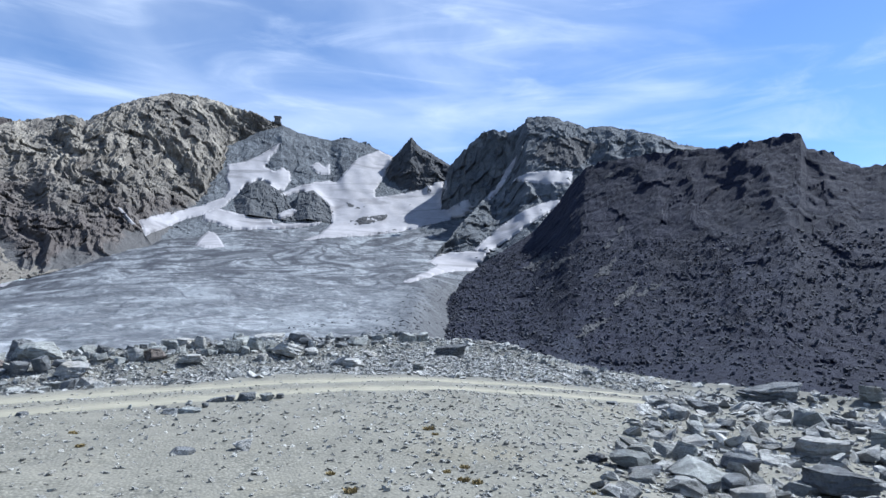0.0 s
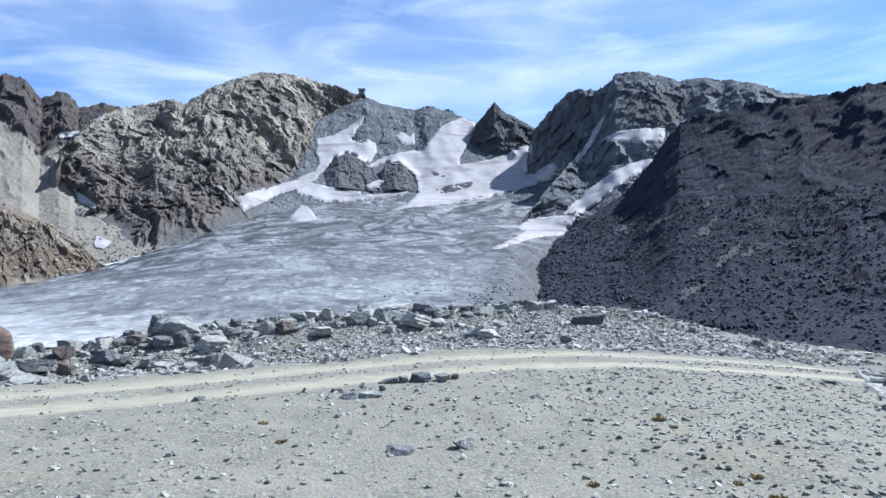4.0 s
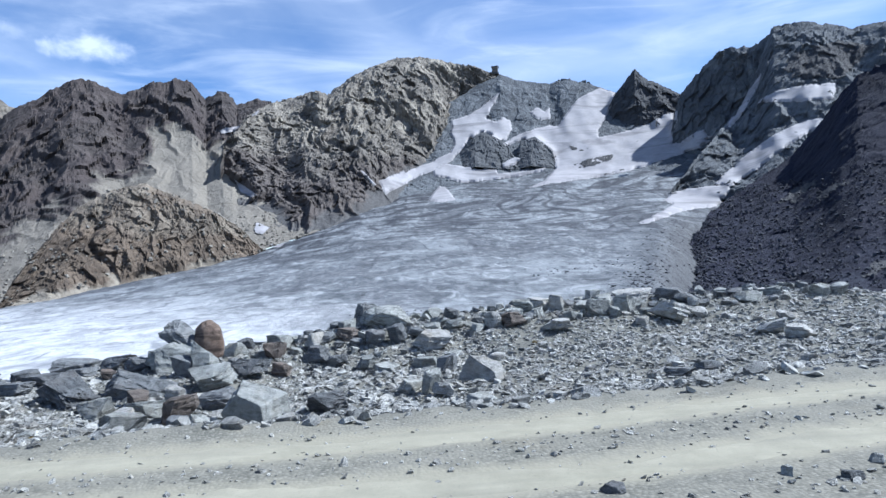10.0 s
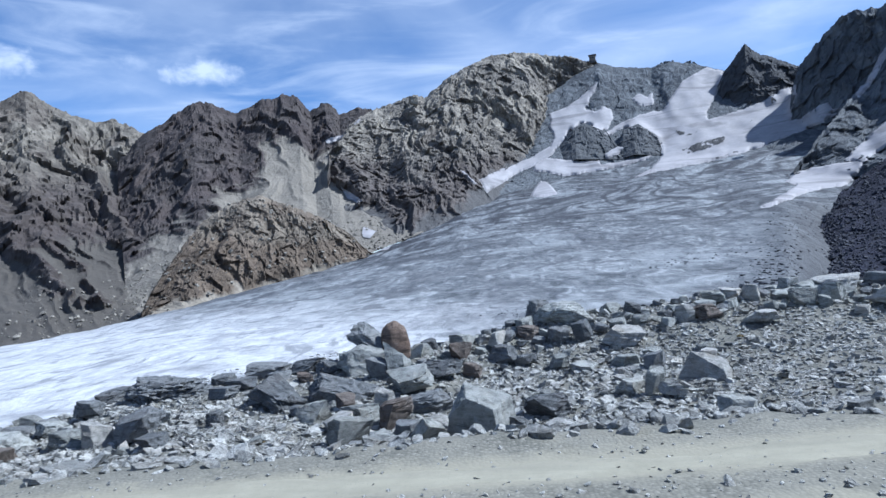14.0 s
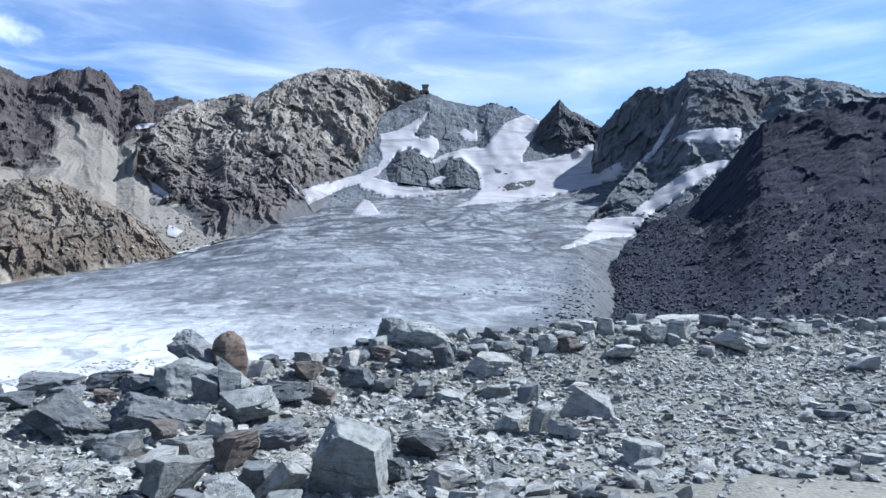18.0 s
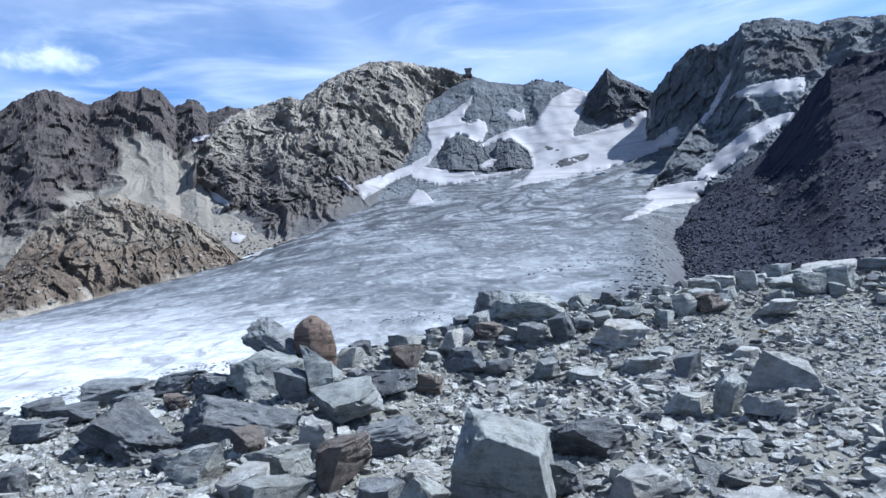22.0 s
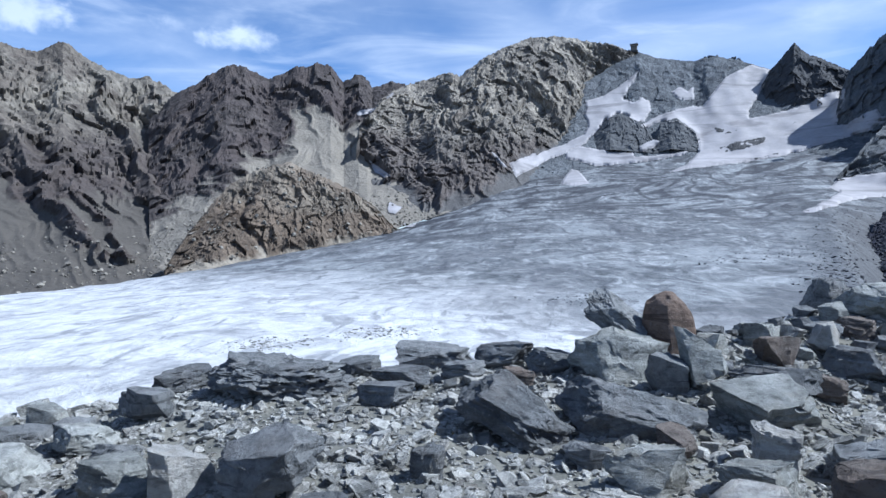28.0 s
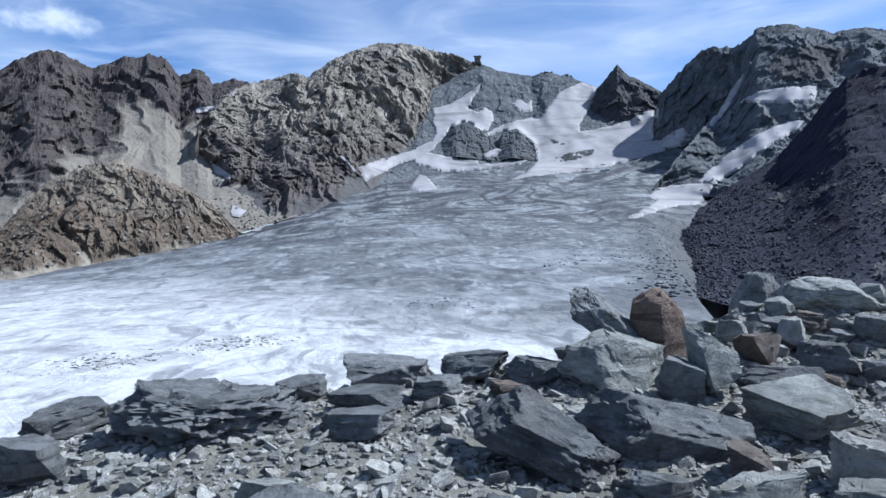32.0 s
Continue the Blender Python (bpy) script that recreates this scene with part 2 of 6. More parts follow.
def glacier_ice():
    n = Nodes("glacier_ice", 0.7)
    # flow lines bend: the place is pushed about by a wide noise before the streaks are laid
    wob = n.nt.nodes.new("ShaderNodeTexNoise")
    wob.inputs["Scale"].default_value, wob.inputs["Detail"].default_value = 0.010, 4.0
    n.link(n.tc, wob.inputs["Vector"])
    add = n.nt.nodes.new("ShaderNodeVectorMath")
    add.operation = "MULTIPLY_ADD"
    n.link(wob.outputs["Color"], add.inputs[0])
    add.inputs[1].default_value = (22, 30, 0)
    n.link(n.tc, add.inputs[2])
    bent = add.outputs[0]
    f1 = n.noise(1.0, 10, 0.7, n.mapped((0.055, 0.038, 0.05), (0, 0, 28), bent), 0.8)
    f2 = n.noise(0.05, 9, 0.7)
    cells = n.noise(0.35, 9, 0.72, n.mapped((0.95, 0.65, 1), (0, 0, 22), bent), 0.6)
    lines = n.noise(1.0, 8, 0.66, n.mapped((0.075, 0.10, 0.1), (0, 0, -16), bent), 0.9)
    wide = n.noise(1.0, 6, 0.6, n.mapped((0.020, 0.009, 0.02), (0, 0, 20), bent), 1.5)
    mottle = n.noise(1.0, 7, 0.68, n.mapped((0.15, 0.060, 0.1), (0, 0, 24), bent), 1.6)
    fleck = n.noise(1.0, 5, 0.65, n.mapped((0.24, 0.10, 0.2), (0, 0, 12), bent), 0.9)
    base = n.ramp(mottle, [(0.38, (0.09, 0.098, 0.107)), (0.47, (0.185, 0.198, 0.21)), (0.54, (0.26, 0.275, 0.286)), (0.62, (0.47, 0.485, 0.495))])
    base = n.mix(n.ramp(wide, [(0.40, 0.7), (0.50, 0)]), base, (0.125, 0.13, 0.14))
    base = n.mix(n.ramp(wide, [(0.50, 0), (0.62, 0.7)]), base, (0.36, 0.38, 0.392))
    base = n.mix(n.ramp(cells, [(0.52, 0), (0.66, 0.55)]), base, (0.42, 0.43, 0.45))
    base = n.mix(n.ramp(fleck, [(0.36, 0.75), (0.45, 0)]), base, (0.10, 0.105, 0.12))

    def curves(scale, turn, count, width):
        """Long bent cracks, one behind another."""
        k = n.noise(1.0, 3, 0.45, n.mapped(scale, turn, bent), 0.7)
        gap = n.math("ABSOLUTE", n.math("SUBTRACT", n.math("FRACT", n.math("MULTIPLY", k, count)), 0.5))
        return n.ramp(gap, [(0.0, 0.95), (width * 0.5, 0.7), (width, 0)])
    flow = n.math("MULTIPLY", curves((0.014, 0.0035, 0.01), (0, 0, 30), 8.0, 0.10), n.ramp(f2, [(0.42, 0), (0.56, 0.8)]))
    base = n.mix(flow, base, (0.095, 0.10, 0.115))
    # the lower tongue is cleaner, and its sunlit brightness is painted in as white
    sep = n.nt.nodes.new("ShaderNodeSeparateXYZ")
    n.link(n.tc, sep.inputs[0])
    c = n.math("ADD", sep.outputs["Y"], n.math("MULTIPLY", sep.outputs["X"], 0.9))
    c = n.math("ADD", c, n.math("MULTIPLY", n.math("SUBTRACT", f1, 0.5), 110.0))
    c = n.math("ADD", c, n.math("MULTIPLY", n.math("SUBTRACT", n.noise(0.02, 6, 0.6), 0.5), 90.0))
    white = n.ramp(cells, [(0.34, (0.46, 0.47, 0.49)), (0.56, (0.78, 0.785, 0.79))])
    white = n.mix(n.ramp(lines, [(0.36, 0.75), (0.46, 0)]), white, (0.36, 0.365, 0.385))
    white = n.mix(n.ramp(fleck, [(0.38, 0.8), (0.46, 0)]), white, (0.30, 0.31, 0.325))
    white = n.mix(n.ramp(mottle, [(0.36, 0.6), (0.46, 0)]), white, (0.36, 0.37, 0.385))
    base = n.mix(n.ramp(n.math("DIVIDE", c, 260.0), [(0.21, 1), (0.43, 0)]), base, white)
    # dirt and debris thicken towards the eastern margin
    soil = n.nt.nodes.new("ShaderNodeAttribute")
    soil.attribute_name = "soil"
    k = n.math("ADD", soil.outputs["Fac"], n.math("MULTIPLY", n.math("SUBTRACT", mottle, 0.5), 1.6))
    base = n.mix(n.ramp(k, [(0.25, 0), (0.75, 0.9)]), base, n.mix(n.ramp(fleck, [(0.4, 0), (0.6, 1)]), (0.032, 0.034, 0.04), (0.09, 0.092, 0.10)))
    # crevasses and melt channels, strongest on the upper glacier
    up = n.math("MULTIPLY", n.ramp(n.math("DIVIDE", sep.outputs["Y"], 700.0), [(0.28, 0.0), (0.62, 1.0)]), n.ramp(f1, [(0.36, 0.3), (0.48, 1.0)]))
    base = n.mix(n.math("MULTIPLY", curves((0.006, 0.010, 0.01), (0, 0, -12), 10.0, 0.24), up), base, (0.05, 0.052, 0.062))
    base = n.mix(n.math("MULTIPLY", curves((0.010, 0.007, 0.01), (0, 0, 35), 7.0, 0.16), up), base, (0.05, 0.052, 0.062))
    base = n.mix(n.ramp(n.noise(0.9, 6, 0.75), [(0.62, 0), (0.70, 0.8)]), base, (0.14, 0.135, 0.13))
    n.bump(n.math("ADD", n.math("ADD", f1, n.math("MULTIPLY", lines, 0.9)), n.math("MULTIPLY", cells, 0.6)), 0.6, 1.3)
    return n.done(base, 0.67)


def snow():
    n = Nodes("old_snow", 0.8)
    c = n.ramp(n.noise(0.05, 8, 0.65), [(0.35, (0.42, 0.405, 0.415)), (0.65, (0.57, 0.55, 0.562))])
    c = n.mix(n.ramp(n.noise(1.0, 6, 0.6, n.mapped((0.010, 0.022, 0.06), (0, 0, -30)), 0.8), [(0.53, 0), (0.63, 0.7)]), c, (0.24, 0.23, 0.24))
    c = n.mix(n.ramp(n.noise(0.25, 7, 0.75), [(0.60, 0), (0.70, 0.6)]), c, (0.30, 0.285, 0.29))
    n.bump(n.noise(0.1, 8, 0.6), 0.12, 0.5)
    return n.done(c, 0.6)


M_ICE, M_SNOW = glacier_ice(), snow()


def scree_fan():
    n = Nodes("pale_scree", 0.95)
    c = n.ramp(n.noise(0.5, 9, 0.7), [(0.35, (0.075, 0.075, 0.08)), (0.65, (0.165, 0.163, 0.166))])
    n.bump(n.noise(0.6, 8, 0.7), 0.8, 2.0)
    return n.done(c, 0.57)


M_FAN = scree_fan()


def gravel():
    n = Nodes("moraine_gravel", 0.95)
    v = n.voronoi(26, None, "F1", "Color")
    d = n.voronoi(26, None, "F1", "Distance")
    cell = n.nt.nodes.new("ShaderNodeSeparateColor")
    n.link(v, cell.inputs[0])
    c = n.ramp(cell.outputs[0], [(0.0, (0.206, 0.203, 0.170)), (0.5, (0.371, 0.356, 0.291)), (0.92, (0.474, 0.450, 0.373)), (1.0, (0.570, 0.543, 0.458))])
    c = n.mix(n.ramp(d, [(0.25, 0), (0.75, 0.6)]), c, (0.175, 0.168, 0.139))
    dust = n.noise(1.3, 8, 0.65)
    c = n.mix(n.ramp(dust, [(0.38, 0), (0.62, 0.75)]), c, (0.412, 0.391, 0.318))
    c = n.mix(n.ramp(n.noise(0.45, 6, 0.6), [(0.56, 0), (0.72, 0.45)]), c, (0.433, 0.366, 0.226))
    far = n.noise(0.08, 5, 0.6)
    c = n.mix(n.ramp(far, [(0.4, 0), (0.65, 0.35)]), c, (0.268, 0.257, 0.222))
    rubbly = n.nt.nodes.new("ShaderNodeAttribute")
    rubbly.attribute_name = "coarse"
    c = n.mix(n.math("MULTIPLY", rubbly.outputs["Fac"], 0.78), c, n.mix(n.ramp(dust, [(0.4, 0), (0.6, 1)]), (0.165, 0.167, 0.153), (0.33, 0.32, 0.277)))
    at = n.nt.nodes.new("ShaderNodeAttribute")
    at.attribute_name = "dust"
    k = n.math("ADD", at.outputs["Fac"], n.math("MULTIPLY", n.math("SUBTRACT", n.noise(2.5, 7, 0.7), 0.5), 1.1))
    c = n.mix(n.ramp(k, [(0.30, 0), (0.75, 0.9)]), c, (0.515, 0.480, 0.365))
    n.bump(n.math("SUBTRACT", n.math("MULTIPLY", dust, 0.5), n.math("MULTIPLY", d, n.math("SUBTRACT", 1.0, n.math("MULTIPLY", at.outputs["Fac"], 0.9)))), 0.5, 0.018)
    return n.done(c, 0.5)


def track_dust():
    n = Nodes("track_dust", 0.95)
    c = n.ramp(n.noise(2.2, 9, 0.7), [(0.3, (0.453, 0.426, 0.322)), (0.7, (0.618, 0.579, 0.444))])
    c = n.mix(n.ramp(n.noise(1.0, 8, 0.6, n.mapped((0.5, 4.0, 1.0), (0, 0, -8))), [(0.45, 0), (0.7, 0.6)]), c, (0.391, 0.371, 0.291))
    c = n.mix(n.ramp(n.noise(60, 4, 0.7), [(0.6, 0), (0.68, 0.7)]), c, (0.278, 0.267, 0.222))
    n.bump(n.noise(6, 9, 0.7), 0.35, 0.02)
    return n.done(c, 0.51)


def stone(name, dark, light, rust, rustiness, per_island=False):
    n = Nodes(name, 0.85)
    rnd = n.island() if per_island else n.random()
    base = n.mix(n.ramp(rnd, [(0, 0), (1, 1)]), dark, light)
    ob = n.nt.nodes.new("ShaderNodeTexCoord").outputs["Object"]
    mottle = n.noise(4.5, 9, 0.72)
    bands = n.noise(2.2, 8, 0.7, n.mapped((1, 1, 2.6), (12, 8, 0)), 0.6)
    c = n.mix(n.ramp(mottle, [(0.34, 0.85), (0.55, 0)]), base, tuple(x * 0.5 for x in dark))
    c = n.mix(n.ramp(bands, [(0.48, 0), (0.68, 0.5)]), c, tuple(min(1, x * 1.3) for x in light))
    c = n.mix(n.math("MULTIPLY", n.ramp(n.noise(1.7, 7, 0.65), [(0.5, 0), (0.66, 1)]), rustiness), c, rust)
    c = n.mix(n.ramp(n.noise(34, 6, 0.75), [(0.58, 0), (0.70, 0.6)]), c, tuple(min(1, x * 1.6) for x in light))
    c = n.mix(n.ramp(n.noise(17, 6, 0.75), [(0.30, 0.7), (0.42, 0)]), c, tuple(x * 0.4 for x in dark))
    c = n.mix(n.ramp(n.noise(7, 5, 0.6), [(0.60, 0), (0.68, 0.4)]), c, tuple(min(1, 0.5 * x + 0.24) for x in light))
    seam = n.noise(1.4, 6, 0.6, n.mapped((0.8, 0.8, 5.0), (14, 9, 0)), 0.8)
    c = n.mix(n.ramp(seam, [(0.36, 0.7), (0.42, 0)]), c, tuple(x * 0.45 for x in dark))
    h = n.math("ADD", n.math("ADD", mottle, n.math("MULTIPLY", bands, 0.6)), n.math("MULTIPLY", n.noise(28, 7, 0.75), 0.45))
    n.bump(n.math("ADD", h, n.math("MULTIPLY", seam, 0.5)), 0.9, 0.08)
    return n.done(c, 0.62)


M_STONE = stone("grey_schist", (0.26, 0.27, 0.257), (0.58, 0.588, 0.55), (0.36, 0.29, 0.18), 0.25)
# dark rock, also on grey western boulders to colour in a cloud's shade
M_DARK = stone("dark_or_shaded_schist", (0.145, 0.152, 0.158), (0.33, 0.34, 0.343), (0.18, 0.14, 0.11), 0.25)
M_PALE = stone("pale_gneiss", (0.44, 0.435, 0.41), (0.64, 0.625, 0.585), (0.48, 0.38, 0.24), 0.3)
M_RUST = stone("rusty_schist", (0.19, 0.14, 0.112), (0.27, 0.198, 0.155), (0.36, 0.22, 0.14), 0.3)
M_BROWN = stone("brown_schist", (0.15, 0.128, 0.115), (0.25, 0.213, 0.185), (0.26, 0.19, 0.14), 0.4)
M_BITS = stone("mixed_stones", (0.34, 0.335, 0.305), (0.78, 0.76, 0.69), (0.46, 0.37, 0.24), 0.3, True)
M_GRIT = stone("grey_grit", (0.25, 0.254, 0.243), (0.76, 0.75, 0.70), (0.33, 0.26, 0.17), 0.3, True)
# bluish dark: holds the eastern slope's shade; debris on the ice uses it too
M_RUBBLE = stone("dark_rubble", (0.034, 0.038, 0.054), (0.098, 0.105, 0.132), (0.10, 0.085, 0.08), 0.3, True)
M_SCREE = stone("pale_scree_blocks", (0.16, 0.15, 0.135), (0.46, 0.43, 0.37), (0.30, 0.22, 0.14), 0.3, True)
M_GRAVEL, M_TRACK = gravel(), track_dust()


# ---- shapes ----
def lattice(ix, iy, iz, seed):
    h = (ix.astype(np.int64) * 374761393 + iy.astype(np.int64) * 668265263 + iz.astype(np.int64) * 2147483647 + seed * 974634777) & 0xFFFFFFFF
    h = ((h ^ (h >> 13)) * 1274126177) & 0xFFFFFFFF
    h = ((h ^ (h >> 16)) * 2246822519) & 0xFFFFFFFF
    return ((h ^ (h >> 15)) & 0xFFFFFF) / float(0xFFFFFF) * 2 - 1


def vnoise(p, seed=0):
    """Smooth value noise, -1 to 1, at an array of points (n, 3)."""
    i = np.floor(p)
    f = p - i
    f = f * f * f * (f * (f * 6 - 15) + 10)
    x, y, z = i[:, 0], i[:, 1], i[:, 2]
    total = 0
    for dx in (0, 1):
        for dy in (0, 1):
            for dz in (0, 1):
                w = np.abs(1 - dx - f[:, 0]) * np.abs(1 - dy - f[:, 1]) * np.abs(1 - dz - f[:, 2])
                total = total + w * lattice(x + dx, y + dy, z + dz, seed)
    return total


def fbm(p, octaves=5, gain=0.5, seed=0, ridged=False):
    total, amp, norm = 0, 1.0, 0.0
    for k in range(octaves):
        v = vnoise(p * 2.03 ** k + k * 17.3, seed + k)
        total = total + amp * ((1 - 2 * np.abs(v)) if ridged else v)
        norm += amp
        amp *= gain
    return total / norm


def facets(p, seed=0):
    """Broken flat faces: each irregular block of space has a level and a tilt of its own, about -1 to 1."""
    base = np.floor(p)
    best, value = np.full(len(p), 1e9), np.zeros(len(p))
    for dx in (-1, 0, 1):
        for dy in (-1, 0, 1):
            for dz in (-1, 0, 1):
                c = base + (dx, dy, dz)
                r = lattice(c[:, 0], c[:, 1], c[:, 2], seed)
                off = p - c - (np.stack([r, np.modf(r * 57.31)[0], np.modf(r * 191.7)[0]], -1) * 0.5 + 0.5)
                d = (off ** 2).sum(1)
                tilt = np.stack([np.modf(r * 311.7)[0], np.modf(r * 97.3)[0], np.modf(r * 523.9)[0]], -1)
                near = d < best
                best = np.where(near, d, best)
                value = np.where(near, 0.45 * np.modf(r * 733.1)[0] + 1.5 * (tilt * off).sum(1), value)
    return value


def step(a, b, x):
    t = np.clip((x - a) / (b - a), 0, 1)
    return t * t * (3 - 2 * t)


def mesh_object(name, verts, faces, material, parent=None, smooth=True):
    me = bpy.data.meshes.new(name)
    verts, faces = np.asarray(verts, np.float32), np.asarray(faces, np.int32)
    me.vertices.add(len(verts))
    me.vertices.foreach_set("co", verts.ravel())
    k = faces.shape[1]
    me.loops.add(faces.size)
    me.loops.foreach_set("vertex_index", faces.ravel())
    me.polygons.add(len(faces))
    me.polygons.foreach_set("loop_start", np.arange(0, faces.size, k, dtype=np.int32))
    me.polygons.foreach_set("use_smooth", np.full(len(faces), smooth))
    me.update(calc_edges=True)
    me.validate()
    me.materials.append(material)
    ob = new(name, me)
    ob.parent = parent
    return ob


def grid_faces(nu, nv):
    """Faces of a grid of nu columns and nv rows (index = row * nu + column)."""
    a = (np.arange(nv - 1)[:, None] * nu + np.arange(nu - 1)[None]).ravel()
    return np.stack([a, a + 1, a + 1 + nu, a + nu], 1)


# ---- the mountains: bearings (degrees), distances (m) and rises (degrees) seen from the moraine's middle ----
MIDDLE = np.array((-5.0, 8.0, 1.5))


def polar(bearing, dist, rise):
    b = np.radians(bearing)
    return np.stack([MIDDLE[0] + dist * np.sin(b), MIDDLE[1] + dist * np.cos(b), MIDDLE[2] + dist * np.tan(np.radians(rise))], -1)


def massif(name, material, crest, foot, power=1.3, relief=(22, 7, 2.2), jag=3.0, cols=600, rows=130, seed=1, label="", loose=0.3, big=110.0, ribs=0.4, chunk=(6.0, 2.5)):
    """A mountainside between its foot and its crest, with ribs, gullies and loose scree, and a back that falls away behind."""
    crest, foot = np.array(crest, float), np.array(foot, float)
    az = np.linspace(crest[0, 0], crest[-1, 0], cols)
    rc, ec = np.interp(az, crest[:, 0], crest[:, 1]), np.interp(az, crest[:, 0], crest[:, 2])
    rf, ef = np.interp(az, foot[:, 0], foot[:, 1]), np.interp(az, foot[:, 0], foot[:, 2])
    v = np.linspace(0, 1, rows)[:, None]
    dist = rf + (rc - rf) * v ** 0.9
    rise = ef + (ec - ef) * v ** power
    p = polar(np.broadcast_to(az, dist.shape), dist, rise).reshape(-1, 3)
    out = p - MIDDLE
    out[:, 2] = 0
    out /= np.linalg.norm(out, axis=1, keepdims=True)
    vv = np.broadcast_to(v, dist.shape).ravel()
    arc = np.broadcast_to(np.radians(az) * rc.mean(), dist.shape).ravel()
    run = (vv * np.hypot(rc.mean() - rf.mean(), p[:, 2].max() - p[:, 2].min()))
    warp = fbm(p / (big * 0.6), 3, 0.5, seed + 3)
    down = np.stack([(arc + 0.35 * big * warp + 0.25 * run) / (big * 0.55), run / (big * 2.4), 0 * arc + seed], -1)
    n1 = fbm(down, 4, 0.52, seed, True)
    n2 = fbm(np.stack([(arc + 0.25 * big * warp - 0.35 * run) / (big * 0.22), run / (big * 0.34), (arc + run) / (big * 1.5)], -1), 4, 0.6, seed + 11, True)
    n3 = fbm(p / (big * 0.08) + 9, 3, 0.62, seed + 23, True)
    if not isinstance(loose, float):
        span = np.array(loose)
        loose = np.broadcast_to(np.interp(az, span[:, 0], span[:, 1]), dist.shape).ravel()
    rock = step(loose - 0.10, loose + 0.10, vv + ribs * n1 * 0.5 + 0.12 * fbm(p / (big * 0.25), 4, 0.6, seed + 31) + 0.04)
    env = np.clip((1.02 - vv) / 0.10, 0.0, 1.0) * np.clip(vv / 0.06, 0, 1)
    tip_turn = np.stack([p[:, 0] * 0.9 - p[:, 2] * 0.45, p[:, 1], p[:, 2] * 0.36 + p[:, 0] * 0.25], -1) + 0.10 * big * warp[:, None]
    chunks = chunk[0] * facets(tip_turn / (big * 0.22), seed + 41) + chunk[1] * facets(tip_turn / (big * 0.085) + 3, seed + 43) + 0.45 * chunk[1] * facets(tip_turn / (big * 0.04) + 5, seed + 47)
    push = relief[0] * n1 * (0.45 + 0.55 * rock) + (relief[1] * n2 + relief[2] * n3) * (0.12 + 0.88 * rock) + chunks * rock
    p = p - out * (push * env)[:, None]
    p[:, 2] += env * 0.3 * push
    tip = np.exp(-((1 - vv) / 0.03) ** 2) * jag * (fbm(p / (16.0 * big / 110), 4, 0.65, seed + 5) + 0.5 * fbm(p / (7.0 * big / 110), 2, 0.6, seed + 6, True))
    p[:, 2] += tip
    grid = p.reshape(rows, cols, 3)
    top, away = grid[-1], out.reshape(rows, cols, 3)[-1]
    back = []
    for d, drop in ((0.06, 0.05), (0.16, 0.16), (0.3, 0.5)):
        b = top + away * (rc * d)[:, None]
        b[:, 2] = top[:, 2] - drop * np.maximum(top[:, 2] + 40, 20)
        back.append(b)
    p = np.concatenate([p, np.concatenate(back)])
    ob = mesh_object(name, p, grid_faces(cols, rows + 3), material, smooth=False)
    marks = np.concatenate([rock, np.ones(3 * cols)]).astype(np.float32)
    mark = ob.data.attributes.new("rock", "FLOAT", "POINT")
    mark.data.foreach_set("value", marks)
    ob.data.polygons.foreach_set("use_smooth", np.ones(len(ob.data.polygons), bool))
    ob.data.set_sharp_from_angle(angle=radians(25))
    return tagged(ob, label, "mountain")


peak_west = massif("mountain_peak", M_PEAK,
    [(-80, 1150, 4), (-66, 1150, 4.5), (-56.2, 1150, 6.1), (-54.1, 1150, 7.2), (-53, 1140, 7.0), (-51.5, 1120, 8.6), (-48.8, 1100, 11.4), (-45.9, 1080, 13.9),
     (-44.6, 1080, 13.4), (-41.5, 1070, 13.1), (-39.9, 1060, 14.0), (-38.3, 1060, 13.0), (-36, 1050, 12.2), (-34, 1050, 12.1), (-31.9, 1040, 11.2), (-28, 1040, 9)],
    [(-80, 260, -9), (-56.3, 290, -7.6), (-46.8, 330, -6.2), (-40, 360, -5.5), (-34.7, 390, -5.0), (-28, 420, -3.4)],
    1.2, (30, 3, 0.6), 5.0, 520, 175, 3, "pale grey rocky peak with dark ribs and long scree slopes", [(-80, 0.6), (-50, 0.55), (-44, 0.5), (-38, 0.62), (-30, 0.75)], 150, 1.15, (5, 2.3))
ridge_west = massif("mountain_ridge", M_WEST,
    [(-34, 950, 9), (-31.9, 950, 11.1), (-29.7, 945, 12.5), (-28.1, 940, 13.7), (-26.6, 940, 13.8), (-24.6, 935, 12.8), (-22.6, 930, 13.9), (-20.6, 925, 14.3), (-19.4, 925, 14.3),
     (-18.3, 920, 12.9), (-17, 920, 13.6), (-16.3, 915, 13.2), (-15.8, 915, 12.6), (-14, 915, 13.1), (-12.5, 915, 13.0), (-9, 915, 12)],
    [(-34, 430, -4.2), (-29.8, 440, -3.0), (-25.7, 450, -2.2), (-20, 460, -1), (-15.6, 480, -0.1), (-9, 560, 2)],
    1.15, (14, 3, 0.7), 5.0, 460, 160, 17, "dark brown jagged rock ridge above pale scree", [(-34, 0.5), (-28, 0.56), (-24, 0.72), (-20, 0.85), (-9, 0.88)], 120, 0.35, (4.0, 1.5))
